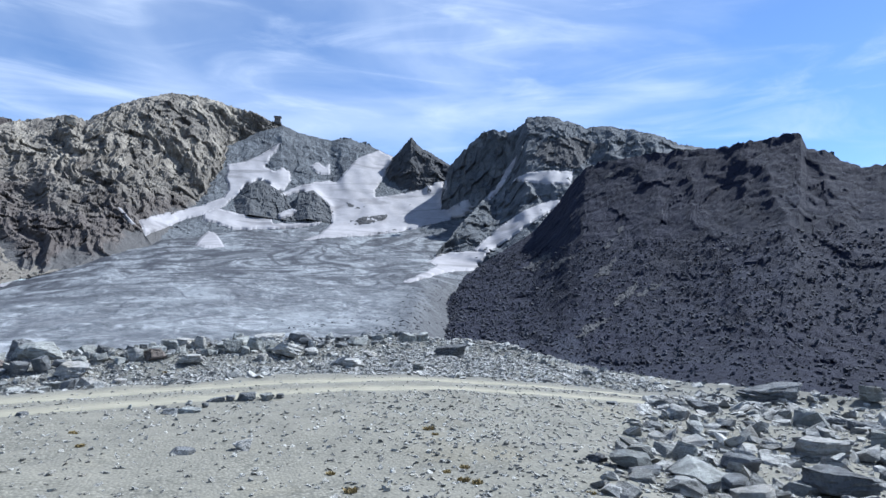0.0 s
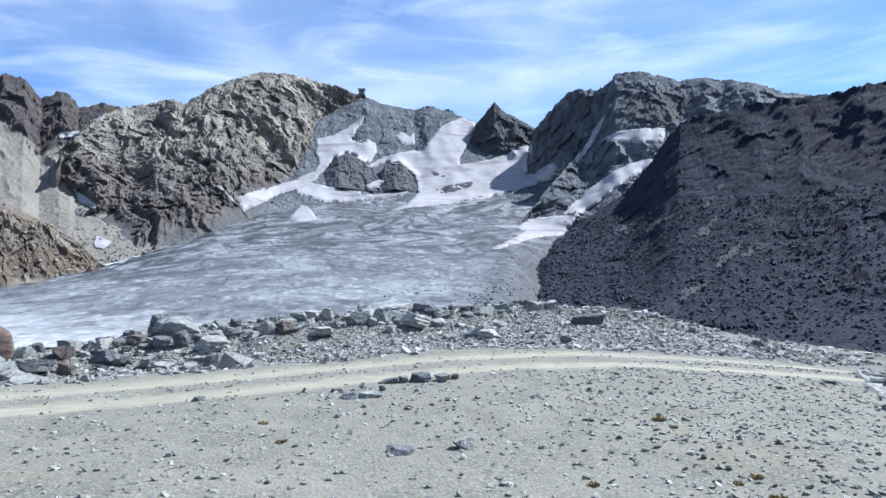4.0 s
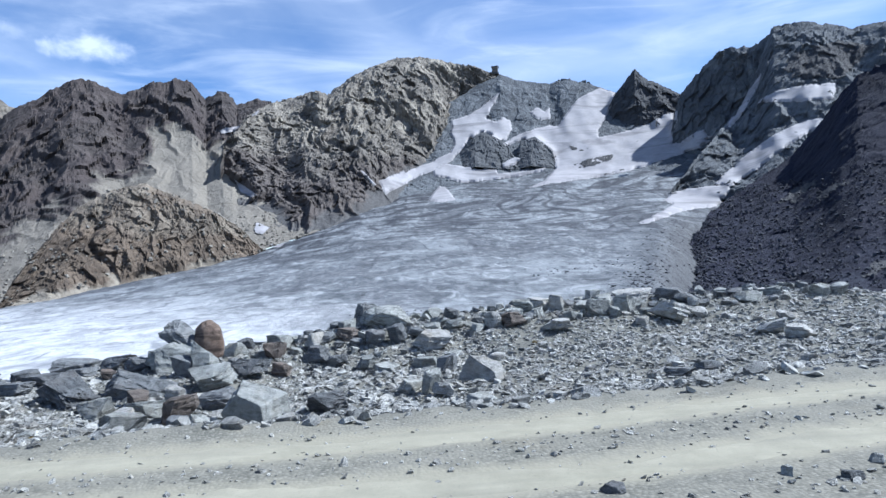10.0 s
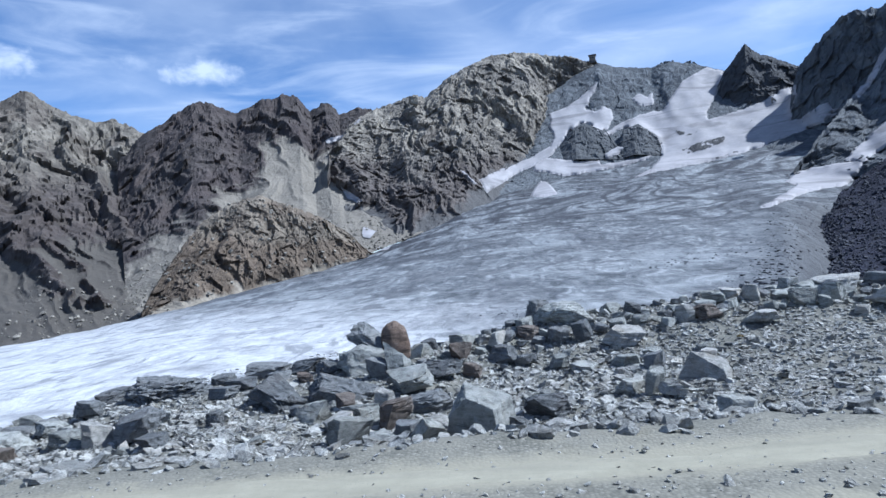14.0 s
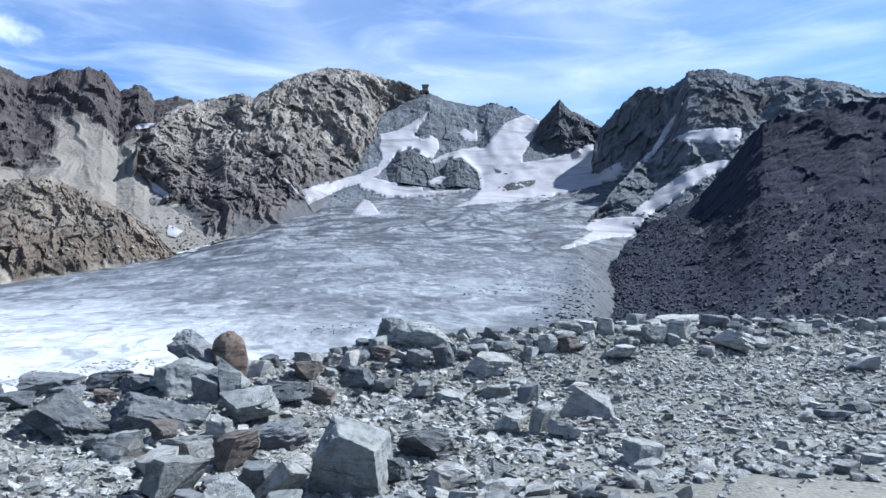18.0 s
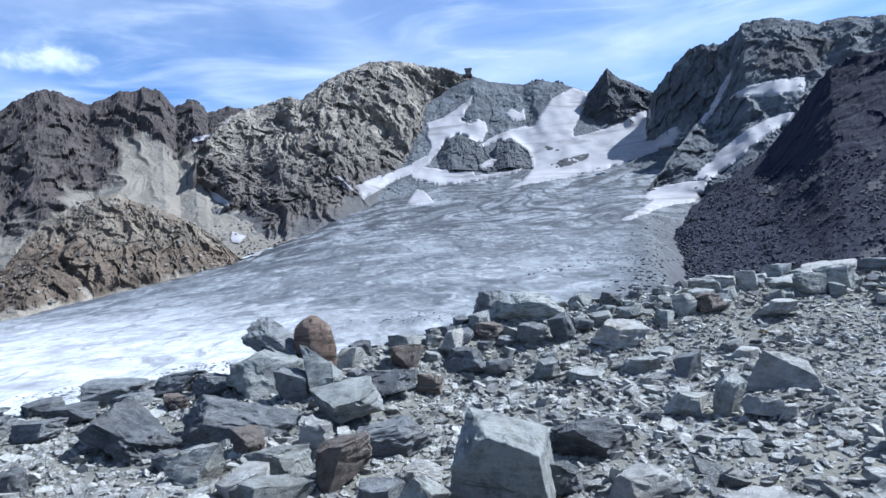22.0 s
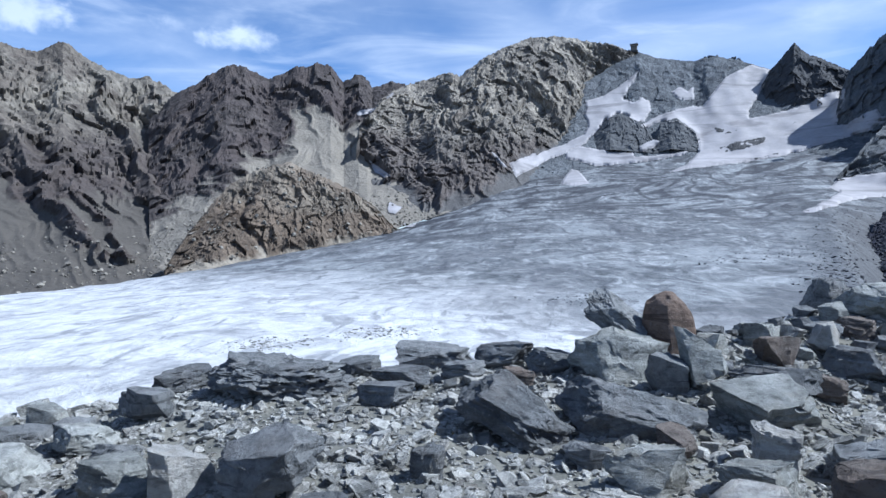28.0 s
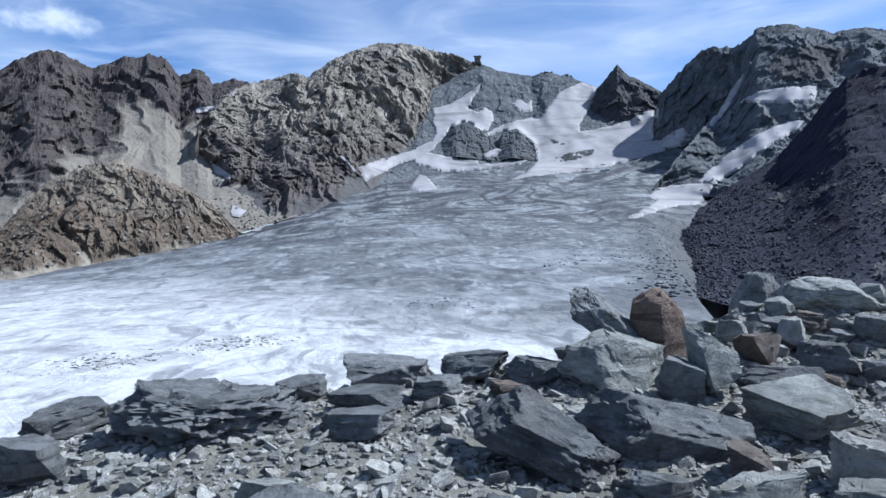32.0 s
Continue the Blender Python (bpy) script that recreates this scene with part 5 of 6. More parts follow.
HEROES.append(boulder(-18.46, 19.64, (0.94, 0.69, 0.61), (5, -7, 42), M_DARK, "grey angular schist boulder lying on the moraine ridge", 263, 4))
HEROES.append(boulder(-16.73, 19.01, (1.32, 1.03, 0.45), (3, 1, 32), M_STONE, "large grey angular schist boulder lying on the moraine ridge", 264, 4))
HEROES.append(boulder(-15.20, 18.90, (0.92, 0.7, 0.46), (2, 4, 10), M_STONE, "large grey angular schist boulder lying on the moraine ridge", 265, 4))
HEROES.append(boulder(-14.42, 18.85, (0.8, 0.6, 0.56), (10, 12, 30), M_PALE, "pale grey gneiss boulder lying on the moraine ridge", 266, 3))
HEROES.append(boulder(-13.45, 18.75, (1.05, 0.8, 0.46), (10, -14, 14), M_DARK, "large dark grey schist boulder lying on the moraine ridge", 267, 4))
HEROES.append(boulder(-15.96, 18.08, (0.70, 0.55, 0.34), (-3, -3, 49), M_BROWN, "rust-brown schist boulder lying on the moraine ridge", 268, 3))
HEROES.append(boulder(-16.04, 17.41, (0.93, 0.73, 0.44), (3, 4, 66), M_DARK, "grey angular schist boulder lying on the moraine ridge", 269, 4))
HEROES.append(boulder(-17.49, 20.38, (0.76, 0.60, 0.31), (1, 3, 40), M_DARK, "dark grey schist boulder lying on the moraine ridge", 270, 3))
HEROES.append(boulder(-12.69, 18.09, (0.80, 0.63, 0.28), (2, 0, 37), M_DARK, "grey angular schist boulder lying on the moraine ridge", 271, 4))
HEROES.append(boulder(-16.68, 20.28, (0.74, 0.58, 0.36), (1, -2, 49), M_DARK, "grey angular schist boulder lying on the moraine ridge", 272, 3))
HEROES.append(boulder(-18.29, 20.26, (0.90, 0.71, 0.31), (3, -4, 64), M_DARK, "grey angular schist boulder lying on the moraine ridge", 273, 4))
HEROES.append(boulder(-16.35, 22.32, (0.63, 0.50, 0.31), (3, 2, 53), M_DARK, "dark grey schist boulder lying on the moraine ridge", 274, 3))
HEROES.append(boulder(-16.65, 21.58, (0.89, 0.70, 0.30), (3, -4, 23), M_DARK, "dark grey schist boulder lying on the moraine ridge", 275, 4))
HEROES.append(boulder(-7.85, 19.75, (1.15, 0.9, 0.42), (8, -6, -9), M_DARK, "large grey angular schist boulder lying on the moraine ridge", 277, 4))
HEROES.append(boulder(0.55, 11.73, (0.34, 0.27, 0.11), (1, -1, -23), M_DARK, "small dark grey schist boulder lying beside the track", 279, 3))
HEROES.append(boulder(1.04, 11.70, (0.43, 0.32, 0.15), (1, -2, -53), M_DARK, "dark grey schist boulder lying beside the track", 280, 3))
HEROES.append(boulder(-0.14, 10.72, (0.28, 0.22, 0.11), (-1, 1, -18), M_DARK, "small dark grey schist boulder lying beside the track", 281, 3))
HEROES.append(boulder(0.13, 10.69, (0.38, 0.30, 0.10), (1, 0, -24), M_STONE, "small grey angular schist boulder lying beside the track", 282, 3))
HEROES.append(boulder(1.30, 18.53, (0.55, 0.43, 0.19), (-2, 2, -5), M_DARK, "dark grey schist boulder lying on the moraine ridge", 283, 3))
HEROES.append(boulder(2.04, 18.87, (0.57, 0.45, 0.20), (3, 3, -28), M_DARK, "dark grey schist boulder lying on the moraine ridge", 284, 3))
HEROES.append(boulder(5.09, 22.05, (0.72, 0.5, 0.34), (0, -9, -28), M_PALE, "pale grey gneiss boulder lying on the moraine ridge", 285, 3))
HEROES.append(boulder(5.21, 21.17, (0.85, 0.55, 0.36), (1, -0, -45), M_PALE, "pale grey gneiss boulder lying on the moraine ridge", 286, 3))
HEROES.append(boulder(3.69, 24.77, (1.46, 1.15, 0.63), (0, 15, -20), M_PALE, "large pale grey gneiss boulder lying on the moraine ridge", 287, 4))
HEROES.append(boulder(4.36, 26.80, (1.13, 0.89, 0.50), (1, -4, -6), M_DARK, "large dark grey schist boulder lying on the moraine ridge", 288, 4))
HEROES.append(boulder(-2.16, 11.12, (0.25, 0.20, 0.07), (1, 0, -15), M_DARK, "small dark grey schist boulder lying beside the track", 289, 3))
HEROES.append(boulder(-1.57, 24.80, (0.52, 0.38, 0.52), (5, 7, -22), M_PALE, "pale grey gneiss boulder lying on the moraine ridge", 290, 3))
HEROES.append(boulder(2.47, 25.65, (0.74, 0.54, 0.59), (1, -2, -31), M_STONE, "grey angular schist boulder lying on the moraine ridge", 291, 3))
HEROES.append(boulder(9.14, 22.14, (1.36, 1.06, 0.47), (-1, -3, -27), M_DARK, "large dark grey schist boulder lying on the moraine ridge", 292, 4))
HEROES.append(boulder(1.65, 25.42, (0.78, 0.57, 0.62), (7, -8, -14), M_STONE, "grey angular schist boulder lying on the moraine ridge", 293, 4))
HEROES.append(boulder(0.51, 25.99, (0.55, 0.41, 0.48), (2, 8, -24), M_PALE, "pale grey gneiss boulder lying on the moraine ridge", 294, 3))
HEROES.append(boulder(-0.29, 26.16, (1.10, 0.86, 0.41), (-0, 4, -7), M_STONE, "large rust-brown schist boulder lying on the moraine ridge", 295, 4))
HEROES.append(boulder(6.01, 6.57, (0.34, 0.25, 0.36), (-6, 8, -32), M_STONE, "grey angular schist boulder lying among rubble", 296, 3))
HEROES.append(boulder(10.14, 10.54, (0.83, 0.65, 0.29), (-1, 3, -55), M_DARK, "large grey angular schist boulder lying among rubble", 297, 4))
HEROES.append(boulder(6.74, 6.40, (0.51, 0.40, 0.25), (2, -3, -49), M_DARK, "dark grey schist boulder lying among rubble", 298, 3))
HEROES.append(boulder(8.70, 6.82, (0.88, 0.69, 0.30), (-2, -4, -38), M_PALE, "large pale grey gneiss boulder lying among rubble", 299, 4))
HEROES.append(boulder(7.42, 5.62, (0.98, 0.77, 0.34), (-1, 0, -53), M_DARK, "large grey angular schist boulder lying among rubble", 300, 4))
HEROES.append(boulder(14.57, 12.76, (1.61, 1.27, 0.55), (1, -5, -34), M_DARK, "large grey angular schist boulder lying among rubble", 301, 4))
HEROES.append(boulder(5.38, 6.66, (0.34, 0.25, 0.20), (1, -0, -46), M_STONE, "grey angular schist boulder lying among rubble", 302, 3))
HEROES.append(boulder(4.60, 6.51, (0.26, 0.21, 0.11), (-0, -4, -27), M_DARK, "small grey angular schist boulder lying among rubble", 303, 3))
HEROES.append(boulder(11.27, 7.89, (0.60, 0.47, 0.21), (2, -1, -64), M_DARK, "dark grey schist boulder lying among rubble", 304, 4))
HEROES.append(boulder(10.43, 6.98, (0.49, 0.36, 0.27), (7, 3, -47), M_STONE, "grey angular schist boulder lying among rubble", 305, 3))
HEROES.append(boulder(11.41, 8.69, (0.56, 0.44, 0.19), (1, -2, -46), M_DARK, "dark grey schist boulder lying among rubble", 306, 4))
HEROES.append(boulder(9.35, 10.77, (0.37, 0.29, 0.15), (-0, 4, -26), M_DARK, "grey angular schist boulder lying among rubble", 307, 3))
HEROES.append(boulder(8.10, 10.90, (0.27, 0.21, 0.09), (3, 3, -44), M_DARK, "small dark grey schist boulder lying among rubble", 308, 3))
HEROES.append(boulder(0.68, 7.92, (0.24, 0.18, 0.14), (-0, -3, -1), M_PALE, "small pale grey gneiss boulder lying beside the track", 309, 3))
HEROES.append(boulder(0.05, 7.91, (0.29, 0.23, 0.07), (-0, 1, 9), M_DARK, "small dark grey schist boulder lying beside the track", 310, 3))
HEROES.append(boulder(6.01, 6.35, (0.26, 0.19, 0.22), (-6, -7, -57), M_STONE, "small grey angular schist boulder lying among rubble", 311, 3))
HEROES.append(boulder(9.10, 8.27, (0.48, 0.38, 0.20), (-2, 4, -37), M_DARK, "dark grey schist boulder lying among rubble", 312, 3))
HEROES.append(boulder(4.68, 5.75, (0.39, 0.31, 0.13), (1, -1, -44), M_DARK, "grey angular schist boulder lying among rubble", 313, 3))
HEROES.append(boulder(16.74, 11.56, (0.63, 0.46, 0.45), (-6, -2, -51), M_STONE, "grey angular schist boulder lying among rubble", 314, 4))
HEROES.append(boulder(1.38, 11.62, (0.26, 0.21, 0.13), (3, -4, 0), M_STONE, "small grey schist stone at the edge of the track", 500, 3))
HEROES.append(boulder(1.62, 11.72, (0.20, 0.16, 0.10), (3, -4, 47), M_DARK, "small dark grey schist stone at the edge of the track", 501, 3))
HEROES.append(boulder(0.78, 11.74, (0.22, 0.18, 0.11), (3, -4, 94), M_DARK, "small dark grey schist stone at the edge of the track", 502, 3))
HEROES.append(boulder(0.12, 11.50, (0.16, 0.13, 0.10), (3, -4, 141), M_STONE, "small grey schist stone at the edge of the track", 503, 3))
HEROES.append(boulder(-0.30, 11.20, (0.20, 0.16, 0.10), (3, -4, 188), M_DARK, "small dark grey schist stone at the edge of the track", 504, 3))
HEROES.append(boulder(0.35, 11.10, (0.14, 0.11, 0.10), (3, -4, 235), M_DARK, "small dark grey schist stone at the edge of the track", 505, 3))
HEROES.append(boulder(-0.75, 11.30, (0.13, 0.10, 0.08), (3, -4, 282), M_STONE, "small grey schist stone at the edge of the track", 506, 3))
HEROES.append(boulder(-13.75, 19.95, (0.52, 0.4, 0.32), (4, 8, 20), M_STONE, "small grey angular rock beside a dark slab", 320, 4))
HEROES.append(boulder(-12.05, 19.1, (0.4, 0.36, 0.36), (8, -6, 50), M_DARK, "small dark angular block on gravel", 321, 4))
HEROES.append(boulder(-16.35, 20.0, (0.75, 0.6, 0.34), (3, 5, 15), M_STONE, "flat grey schist slab among boulders", 322, 4))
HEROES.append(boulder(-15.6, 19.55, (0.62, 0.5, 0.34), (-4, 6, 70), M_DARK, "dark schist rock among boulders", 323, 4))
HEROES.append(boulder(-7.5, 18.55, (0.62, 0.46, 0.34), (5, -4, 35), M_PALE, "pale angular rock among schist boulders", 324, 4))
HEROES.append(boulder(-9.6, 20.05, (0.5, 0.4, 0.36), (6, 3, 60), M_BROWN, "brown schist rock under the long slab", 325, 4))
HEROES.append(boulder(-8.1, 16.9, (0.95, 0.75, 0.5), (6, -8, 20), M_STONE, "bluish grey slab at the edge of the track", 326, 4))
HEROES.append(boulder(-6.0, 18.0, (0.5, 0.4, 0.32), (0, 8, 40), M_DARK, "dark angular rock beside the flat-topped block", 327, 4))
HEROES.append(boulder(-12.2, 22.7, (0.8, 0.62, 0.3), (3, -4, 12), M_DARK, "thin dark slab below the crest", 328, 4))
HEROES.append(boulder(-11.3, 22.3, (0.55, 0.4, 0.3), (6, 4, -20), M_BROWN, "brown schist rock below the crest", 329, 4))
HEROES.append(boulder(-7.15, 22.5, (0.55, 0.42, 0.4), (0, 8, 10), M_BROWN, "rust-brown rock on the ridge", 330, 4))
HEROES.append(boulder(-6.95, 24.4, (0.45, 0.36, 0.34), (6, 2, 30), M_PALE, "small white rock on the ridge crest", 331, 4))


def thing(x, y, size, turn, mesh, sink=0.2, label="", group="", name="rock"):
    """A rock that shares a mesh, resting on the ground."""
    ob = new(name, mesh)
    z = float(ground_z(np.array([x]), np.array([y]))[0])
    m = Euler([radians(a) for a in turn]).to_matrix() @ Matrix.Diagonal(Vector(size) / 2)
    co = KIND_POINTS[mesh.name] @ np.array(m).T
    ob.matrix_world = Matrix.Translation((x, y, z - co[:, 2].min() - sink * size[2])) @ m.to_4x4()
    return tagged(ob, label, "rock", group)


KINDS, KIND_POINTS = [], {}
for k in range(14):
    material = (M_STONE, M_STONE, M_PALE, M_STONE, M_DARK, M_STONE, M_PALE)[k % 7]
    p, f = broken_rock(700 + k, 3, 2 if k < 5 else 1, 0.035, 0.05)
    base = sharpened(mesh_object("rock", p, f, material))
    KINDS.append(base.data)
    KIND_POINTS[base.data.name] = p
    bpy.data.objects.remove(base)


def scatter():
    """Rocks of the ridge and of its flanks, more of them towards the crest."""
    rng = np.random.default_rng(21)
    near = [(o.matrix_world.translation.x, o.matrix_world.translation.y, o.dimensions.x * 0.42) for o in HEROES]
    made = 0
    words = {"grey_schist": "grey broken schist rock", "dark_or_shaded_schist": "dark schist rock", "pale_gneiss": "pale gneiss rock", "rusty_schist": "rust-brown schist rock"}
    tries = 0
    while made < 300 and tries < 30000:
        tries += 1
        heap = made < 150
        x = rng.uniform(-9.4, 9.5)
        x, y = (x, float(np.interp(x, CREST[:, 0], CREST[:, 1])) - rng.uniform(-0.2, 2.2)) if heap else (rng.uniform(-21, 15), rng.uniform(3.5, 29.5))
        far, low, _ = road_lines(np.array([x]))
        yc = float(np.interp(x, CREST[:, 0], CREST[:, 1]))
        d = yc - y
        if y < low[0] - 0.9:
            chance = 0.95 if (x > 4.2 + 0.92 * (y - 5.5)) else 0.0
        elif y < far[0] + 2.0:
            chance = 0.0
        elif d < -3:
            chance = 0.1
        else:
            belt = math.exp(-((d - 1.0) / 2.6) ** 2)
            patch = float(fbm(np.array([[x / 2.5, y / 2.5, 3.0]]), 3, 0.5, 8)[0])
            chance = 0.16 + 0.75 * belt + 0.35 * patch
            if x > 3:
                chance *= 0.3
        if not heap and rng.random() > chance:
            continue
        s = float(np.clip(rng.lognormal(-1.0 if heap else -1.08, 0.42 if heap else 0.36), 0.2, 0.75))
        if any((x - a) ** 2 + (y - b) ** 2 < (c + 0.3 * s) ** 2 for a, b, c in near):
            continue
        if far[0] < y < far[0] + 3.2:
            s *= 0.6
        near.append((x, y, s * 0.40))
        mesh = KINDS[(0, 4, 4, 1, 11, 3)[rng.integers(6)]] if heap else KINDS[rng.integers(len(KINDS))] if s > 0.2 else KINDS[8 + rng.integers(6)]
        where = "on the moraine ridge" if y > far[0] else "on the stony ground"
        size = (s * rng.uniform(0.9, 1.35), s * rng.uniform(0.75, 1.1), s * rng.uniform(0.4, 0.8))
        thing(x, y, size, (rng.uniform(-16, 16), rng.uniform(-16, 16), rng.uniform(0, 360)), mesh, 0.18,
              words[mesh.materials[0].name] + " lying " + where, "rocks heaped on the ridge" if heap else "loose rocks of the moraine" if y > far[0] else "rubble of the stony ground")
        made += 1


def stone_cover(name, label, count, lo, hi, level, place, seed, material=None):
    """Small stones that nobody could count, as one mesh."""
    rng = np.random.default_rng(seed)
    shapes = [broken_rock(900 + k, 4 if level else 1, 0, 0.0, 0.0) for k in range(9)]
    x, y = place(rng, count)
    z = ground_z(x, y)
    s = lo * (hi / lo) ** (rng.random(len(x)) ** 1.8)
    turn = rng.uniform(0, 2 * np.pi, len(x))
    tilt = rng.normal(0, 0.3, (len(x), 2))
    flat = rng.uniform(0.28, 0.62, len(x))
    long = rng.uniform(1.0, 1.6, len(x))
    verts, faces, start = [], [], 0
    which = rng.integers(0, len(shapes), len(x))
    for k, (p, f) in enumerate(shapes):
        i = np.nonzero(which == k)[0]
        q = p[None] * np.stack([s * long, s, s * flat], -1)[i][:, None] * 0.5
        q[:, :, 2] += q[:, :, 0] * tilt[i, 0][:, None] + q[:, :, 1] * tilt[i, 1][:, None]
        c, w = np.cos(turn[i])[:, None], np.sin(turn[i])[:, None]
        q = np.stack([q[..., 0] * c - q[..., 1] * w, q[..., 0] * w + q[..., 1] * c, q[..., 2]], -1)
        q += np.stack([x, y, z + 0.2 * s * flat], -1)[i][:, None]
        verts.append(q.reshape(-1, 3))
        faces.append((f[None] + (np.arange(len(i)) * len(p))[:, None, None] + start).reshape(-1, 3))
        start += len(i) * len(p)
    ob = mesh_object(name, np.concatenate(verts), np.concatenate(faces), material or M_BITS, smooth=False)
    return tagged(ob, label, "stones", kind="stuff")


def over_ridge(rng, n):
    x, y = rng.uniform(-22, 15, n * 2), rng.uniform(12.5, 30, n * 2)
    far, low, _ = road_lines(x)
    ok = ((x < -1.5) | (y > np.interp(x, CREST[:, 0], CREST[:, 1]) - 2.2) | (rng.random(n * 2) < 0.3)) & (y > far + 0.6 + 0.5 * rng.random(n * 2)) & (y < np.interp(x, CREST[:, 0], CREST[:, 1]) + 4)
    return x[ok][:n], y[ok][:n]


def over_gravel(rng, n):
    x, y = rng.uniform(-17, 16, n * 2), rng.uniform(1.0, 13, n * 2)
    far, low, _ = road_lines(x)
    ok = (y < low - 0.5 - 0.4 * rng.random(n * 2)) | ((y > low + 0.45) & (y < far - 0.45))
    ok &= (x > 0.3 + 0.25 * y) | (rng.random(n * 2) < 0.42)
    return x[ok][:n], y[ok][:n]


def over_tracks(rng, n):
    x = rng.uniform(-17, 9, n)
    far, low, _ = road_lines(x)
    return x, np.where(rng.random(n) < 0.5, far, low) + rng.normal(0, 0.35, n)


stone_cover("ridge_stones", "grey and pale broken stones covering the ridge", 11500, 0.06, 0.27, 1, over_ridge, 1, M_GRIT)
stone_cover("ridge_gravel", "fine grey gravel between the boulders", 15000, 0.03, 0.12, 0, over_ridge, 2, M_GRIT)
stone_cover("scattered_stones", "grey and pale stones scattered on gravel", 9000, 0.025, 0.085, 1, over_gravel, 3)
stone_cover("loose_gravel", "loose grey gravel on bare ground", 14000, 0.02, 0.07, 0, over_gravel, 4)

def over_near(rng, n):
    x, y = rng.uniform(-17, 13, n * 2), rng.uniform(14.0, 27.5, n * 2)
    far, low, _ = road_lines(x)
    ok = (y > far + 0.8 + 0.6 * rng.random(n * 2)) & (y < np.interp(x, CREST[:, 0], CREST[:, 1]) + 1)
    return x[ok][:n], y[ok][:n]


stone_cover("coarse_gravel", "coarse broken grey gravel between boulders", 46000, 0.035, 0.14, 0, over_near, 9, M_GRIT)
def over_rubble(rng, n):
    y = rng.uniform(2.0, 13, n)
    return 3.9 + 0.92 * (y - 5.5) + 8.0 * rng.random(n) ** 1.2, y


stone_cover("rubble_stones", "blue-grey broken stones of a rubble field", 1900, 0.06, 0.34, 1, over_rubble, 10, M_GRIT)
stone_cover("track_pebbles", "few pebbles on the dusty track", 2400, 0.015, 0.06, 0, over_tracks, 5)
scatter()


def rubble(side, label, count, lo, hi, high, seed, material, singles=0):
    """Blocks lying on the lower part of a mountainside: the largest as parts of it, the rest joined."""
    rng = np.random.default_rng(seed)
    me = side.data
    co = np.empty(len(me.vertices) * 3, np.float32)
    me.vertices.foreach_get("co", co)
    co = co.reshape(-1, 3)
    pool = co[(co[:, 2] < high) & (np.linalg.norm(co[:, :2], axis=1) < 640)]
    dist = np.linalg.norm(pool[:, :2] - MIDDLE[:2], axis=1)
    keep = pool[rng.choice(len(pool), count, p=(dist / dist.sum()))] + rng.normal(0, 0.8, (count, 3)) * (1, 1, 0)
    s = lo * (hi / lo) ** (rng.random(count) ** 2.2) * np.clip(np.linalg.norm(keep[:, :2], axis=1) / 150, 0.5, 1.6)
    shapes = [broken_rock(950 + k, 3, 0, 0.0, 0.0) for k in range(8)]
    verts, faces, start = [], [], 0
    big = set(np.argsort(-s)[:singles].tolist())
    meshes = []
    for p, f in shapes:
        base = mesh_object("block", p, f, material, smooth=False)
        meshes.append(base.data)
        bpy.data.objects.remove(base)
    for i in range(count):
        p, f = shapes[i % len(shapes)]
        size = s[i] * rng.uniform(0.6, 1.0, 3) * (1, 1, 0.8) * 0.5
        rot = Euler(rng.uniform(0, 6.28, 3) * (0.12, 0.12, 1)).to_matrix()
        place = keep[i] + (0, 0, size[2] * 0.4)
        if i in big:
            ob = new("block", meshes[i % len(shapes)])
            ob.parent = side
            ob.matrix_world = Matrix.Translation(place) @ rot.to_4x4() @ Matrix.Diagonal((*size, 1))
        else:
            verts.append((p * size) @ np.array(rot).T + place)
            faces.append(f + start)
            start += len(p)
    ob = mesh_object("rubble", np.concatenate(verts), np.concatenate(faces), material, side, smooth=False)
    tagged(ob, label, kind="stuff")


rubble(slope_east, "rubble on the mountainside, coloured bluish dark as in shade", 20000, 0.38, 1.4, 38, 5, M_RUBBLE, 250)
rubble(knoll, "pale rubble on the knoll", 350, 0.6, 2.4, 60, 6, M_SCREE, 40)
rubble(ridge_west, "pale scree blocks below the ridge", 1400, 0.6, 2.6, 70, 7, M_SCREE, 60)
rubble(peak_west, "pale scree blocks below the peak", 1600, 0.6, 3.0, 60, 8, M_SCREE, 80)


# ---- small things ----
# x, y and width of the grass tufts
TUFTS = [(-11.94, 20.31, 0.18), (-13.55, 19.47, 0.22), (-12.16, 20.32, 0.15), (2.68, 6.05, 0.30), (2.68, 6.51, 0.22), (3.20, 8.19, 0.20), (1.48, 6.76, 0.20), (-1.28, 9.54, 0.25), (1.52, 6.04, 0.28), (2.77, 5.91, 0.25), (3.25, 8.56, 0.35), (2.92, 6.57, 0.25), (5.81, 7.54, 0.30), (3.64, 5.22, 0.20), (-4.24, 20.92, 0.25), (-0.57, 23.59, 0.35), (-10.55, 17.90, 0.20), (-1.07, 8.58, 0.22)]
def painted(name, colour, rough=0.6, metal=0.0):
    n = Nodes(name, rough)
    n.bsdf.inputs["Metallic"].default_value = metal
    c = n.mix(n.ramp(n.noise(3.0, 6, 0.6), [(0.4, 0), (0.65, 0.5)]), colour, tuple(x * 0.7 for x in colour))
    return n.done(c)


M_HUT, M_ROOF, M_CABLE, M_CABIN, M_PANE = (painted("weathered_hut_wall", (0.16, 0.14, 0.12)), painted("hut_roof_metal", (0.10, 0.10, 0.11), 0.5, 0.4),
                                           painted("steel_cable", (0.10, 0.10, 0.11), 0.4, 0.8), painted("cabin_paint", (0.12, 0.13, 0.15), 0.4), painted("dark_pane", (0.03, 0.035, 0.04), 0.15))


def box(bm, size, at):
    bmesh.ops.create_cube(bm, size=1.0, matrix=Matrix.Translation(at) @ Matrix.Diagonal((*size, 1)))


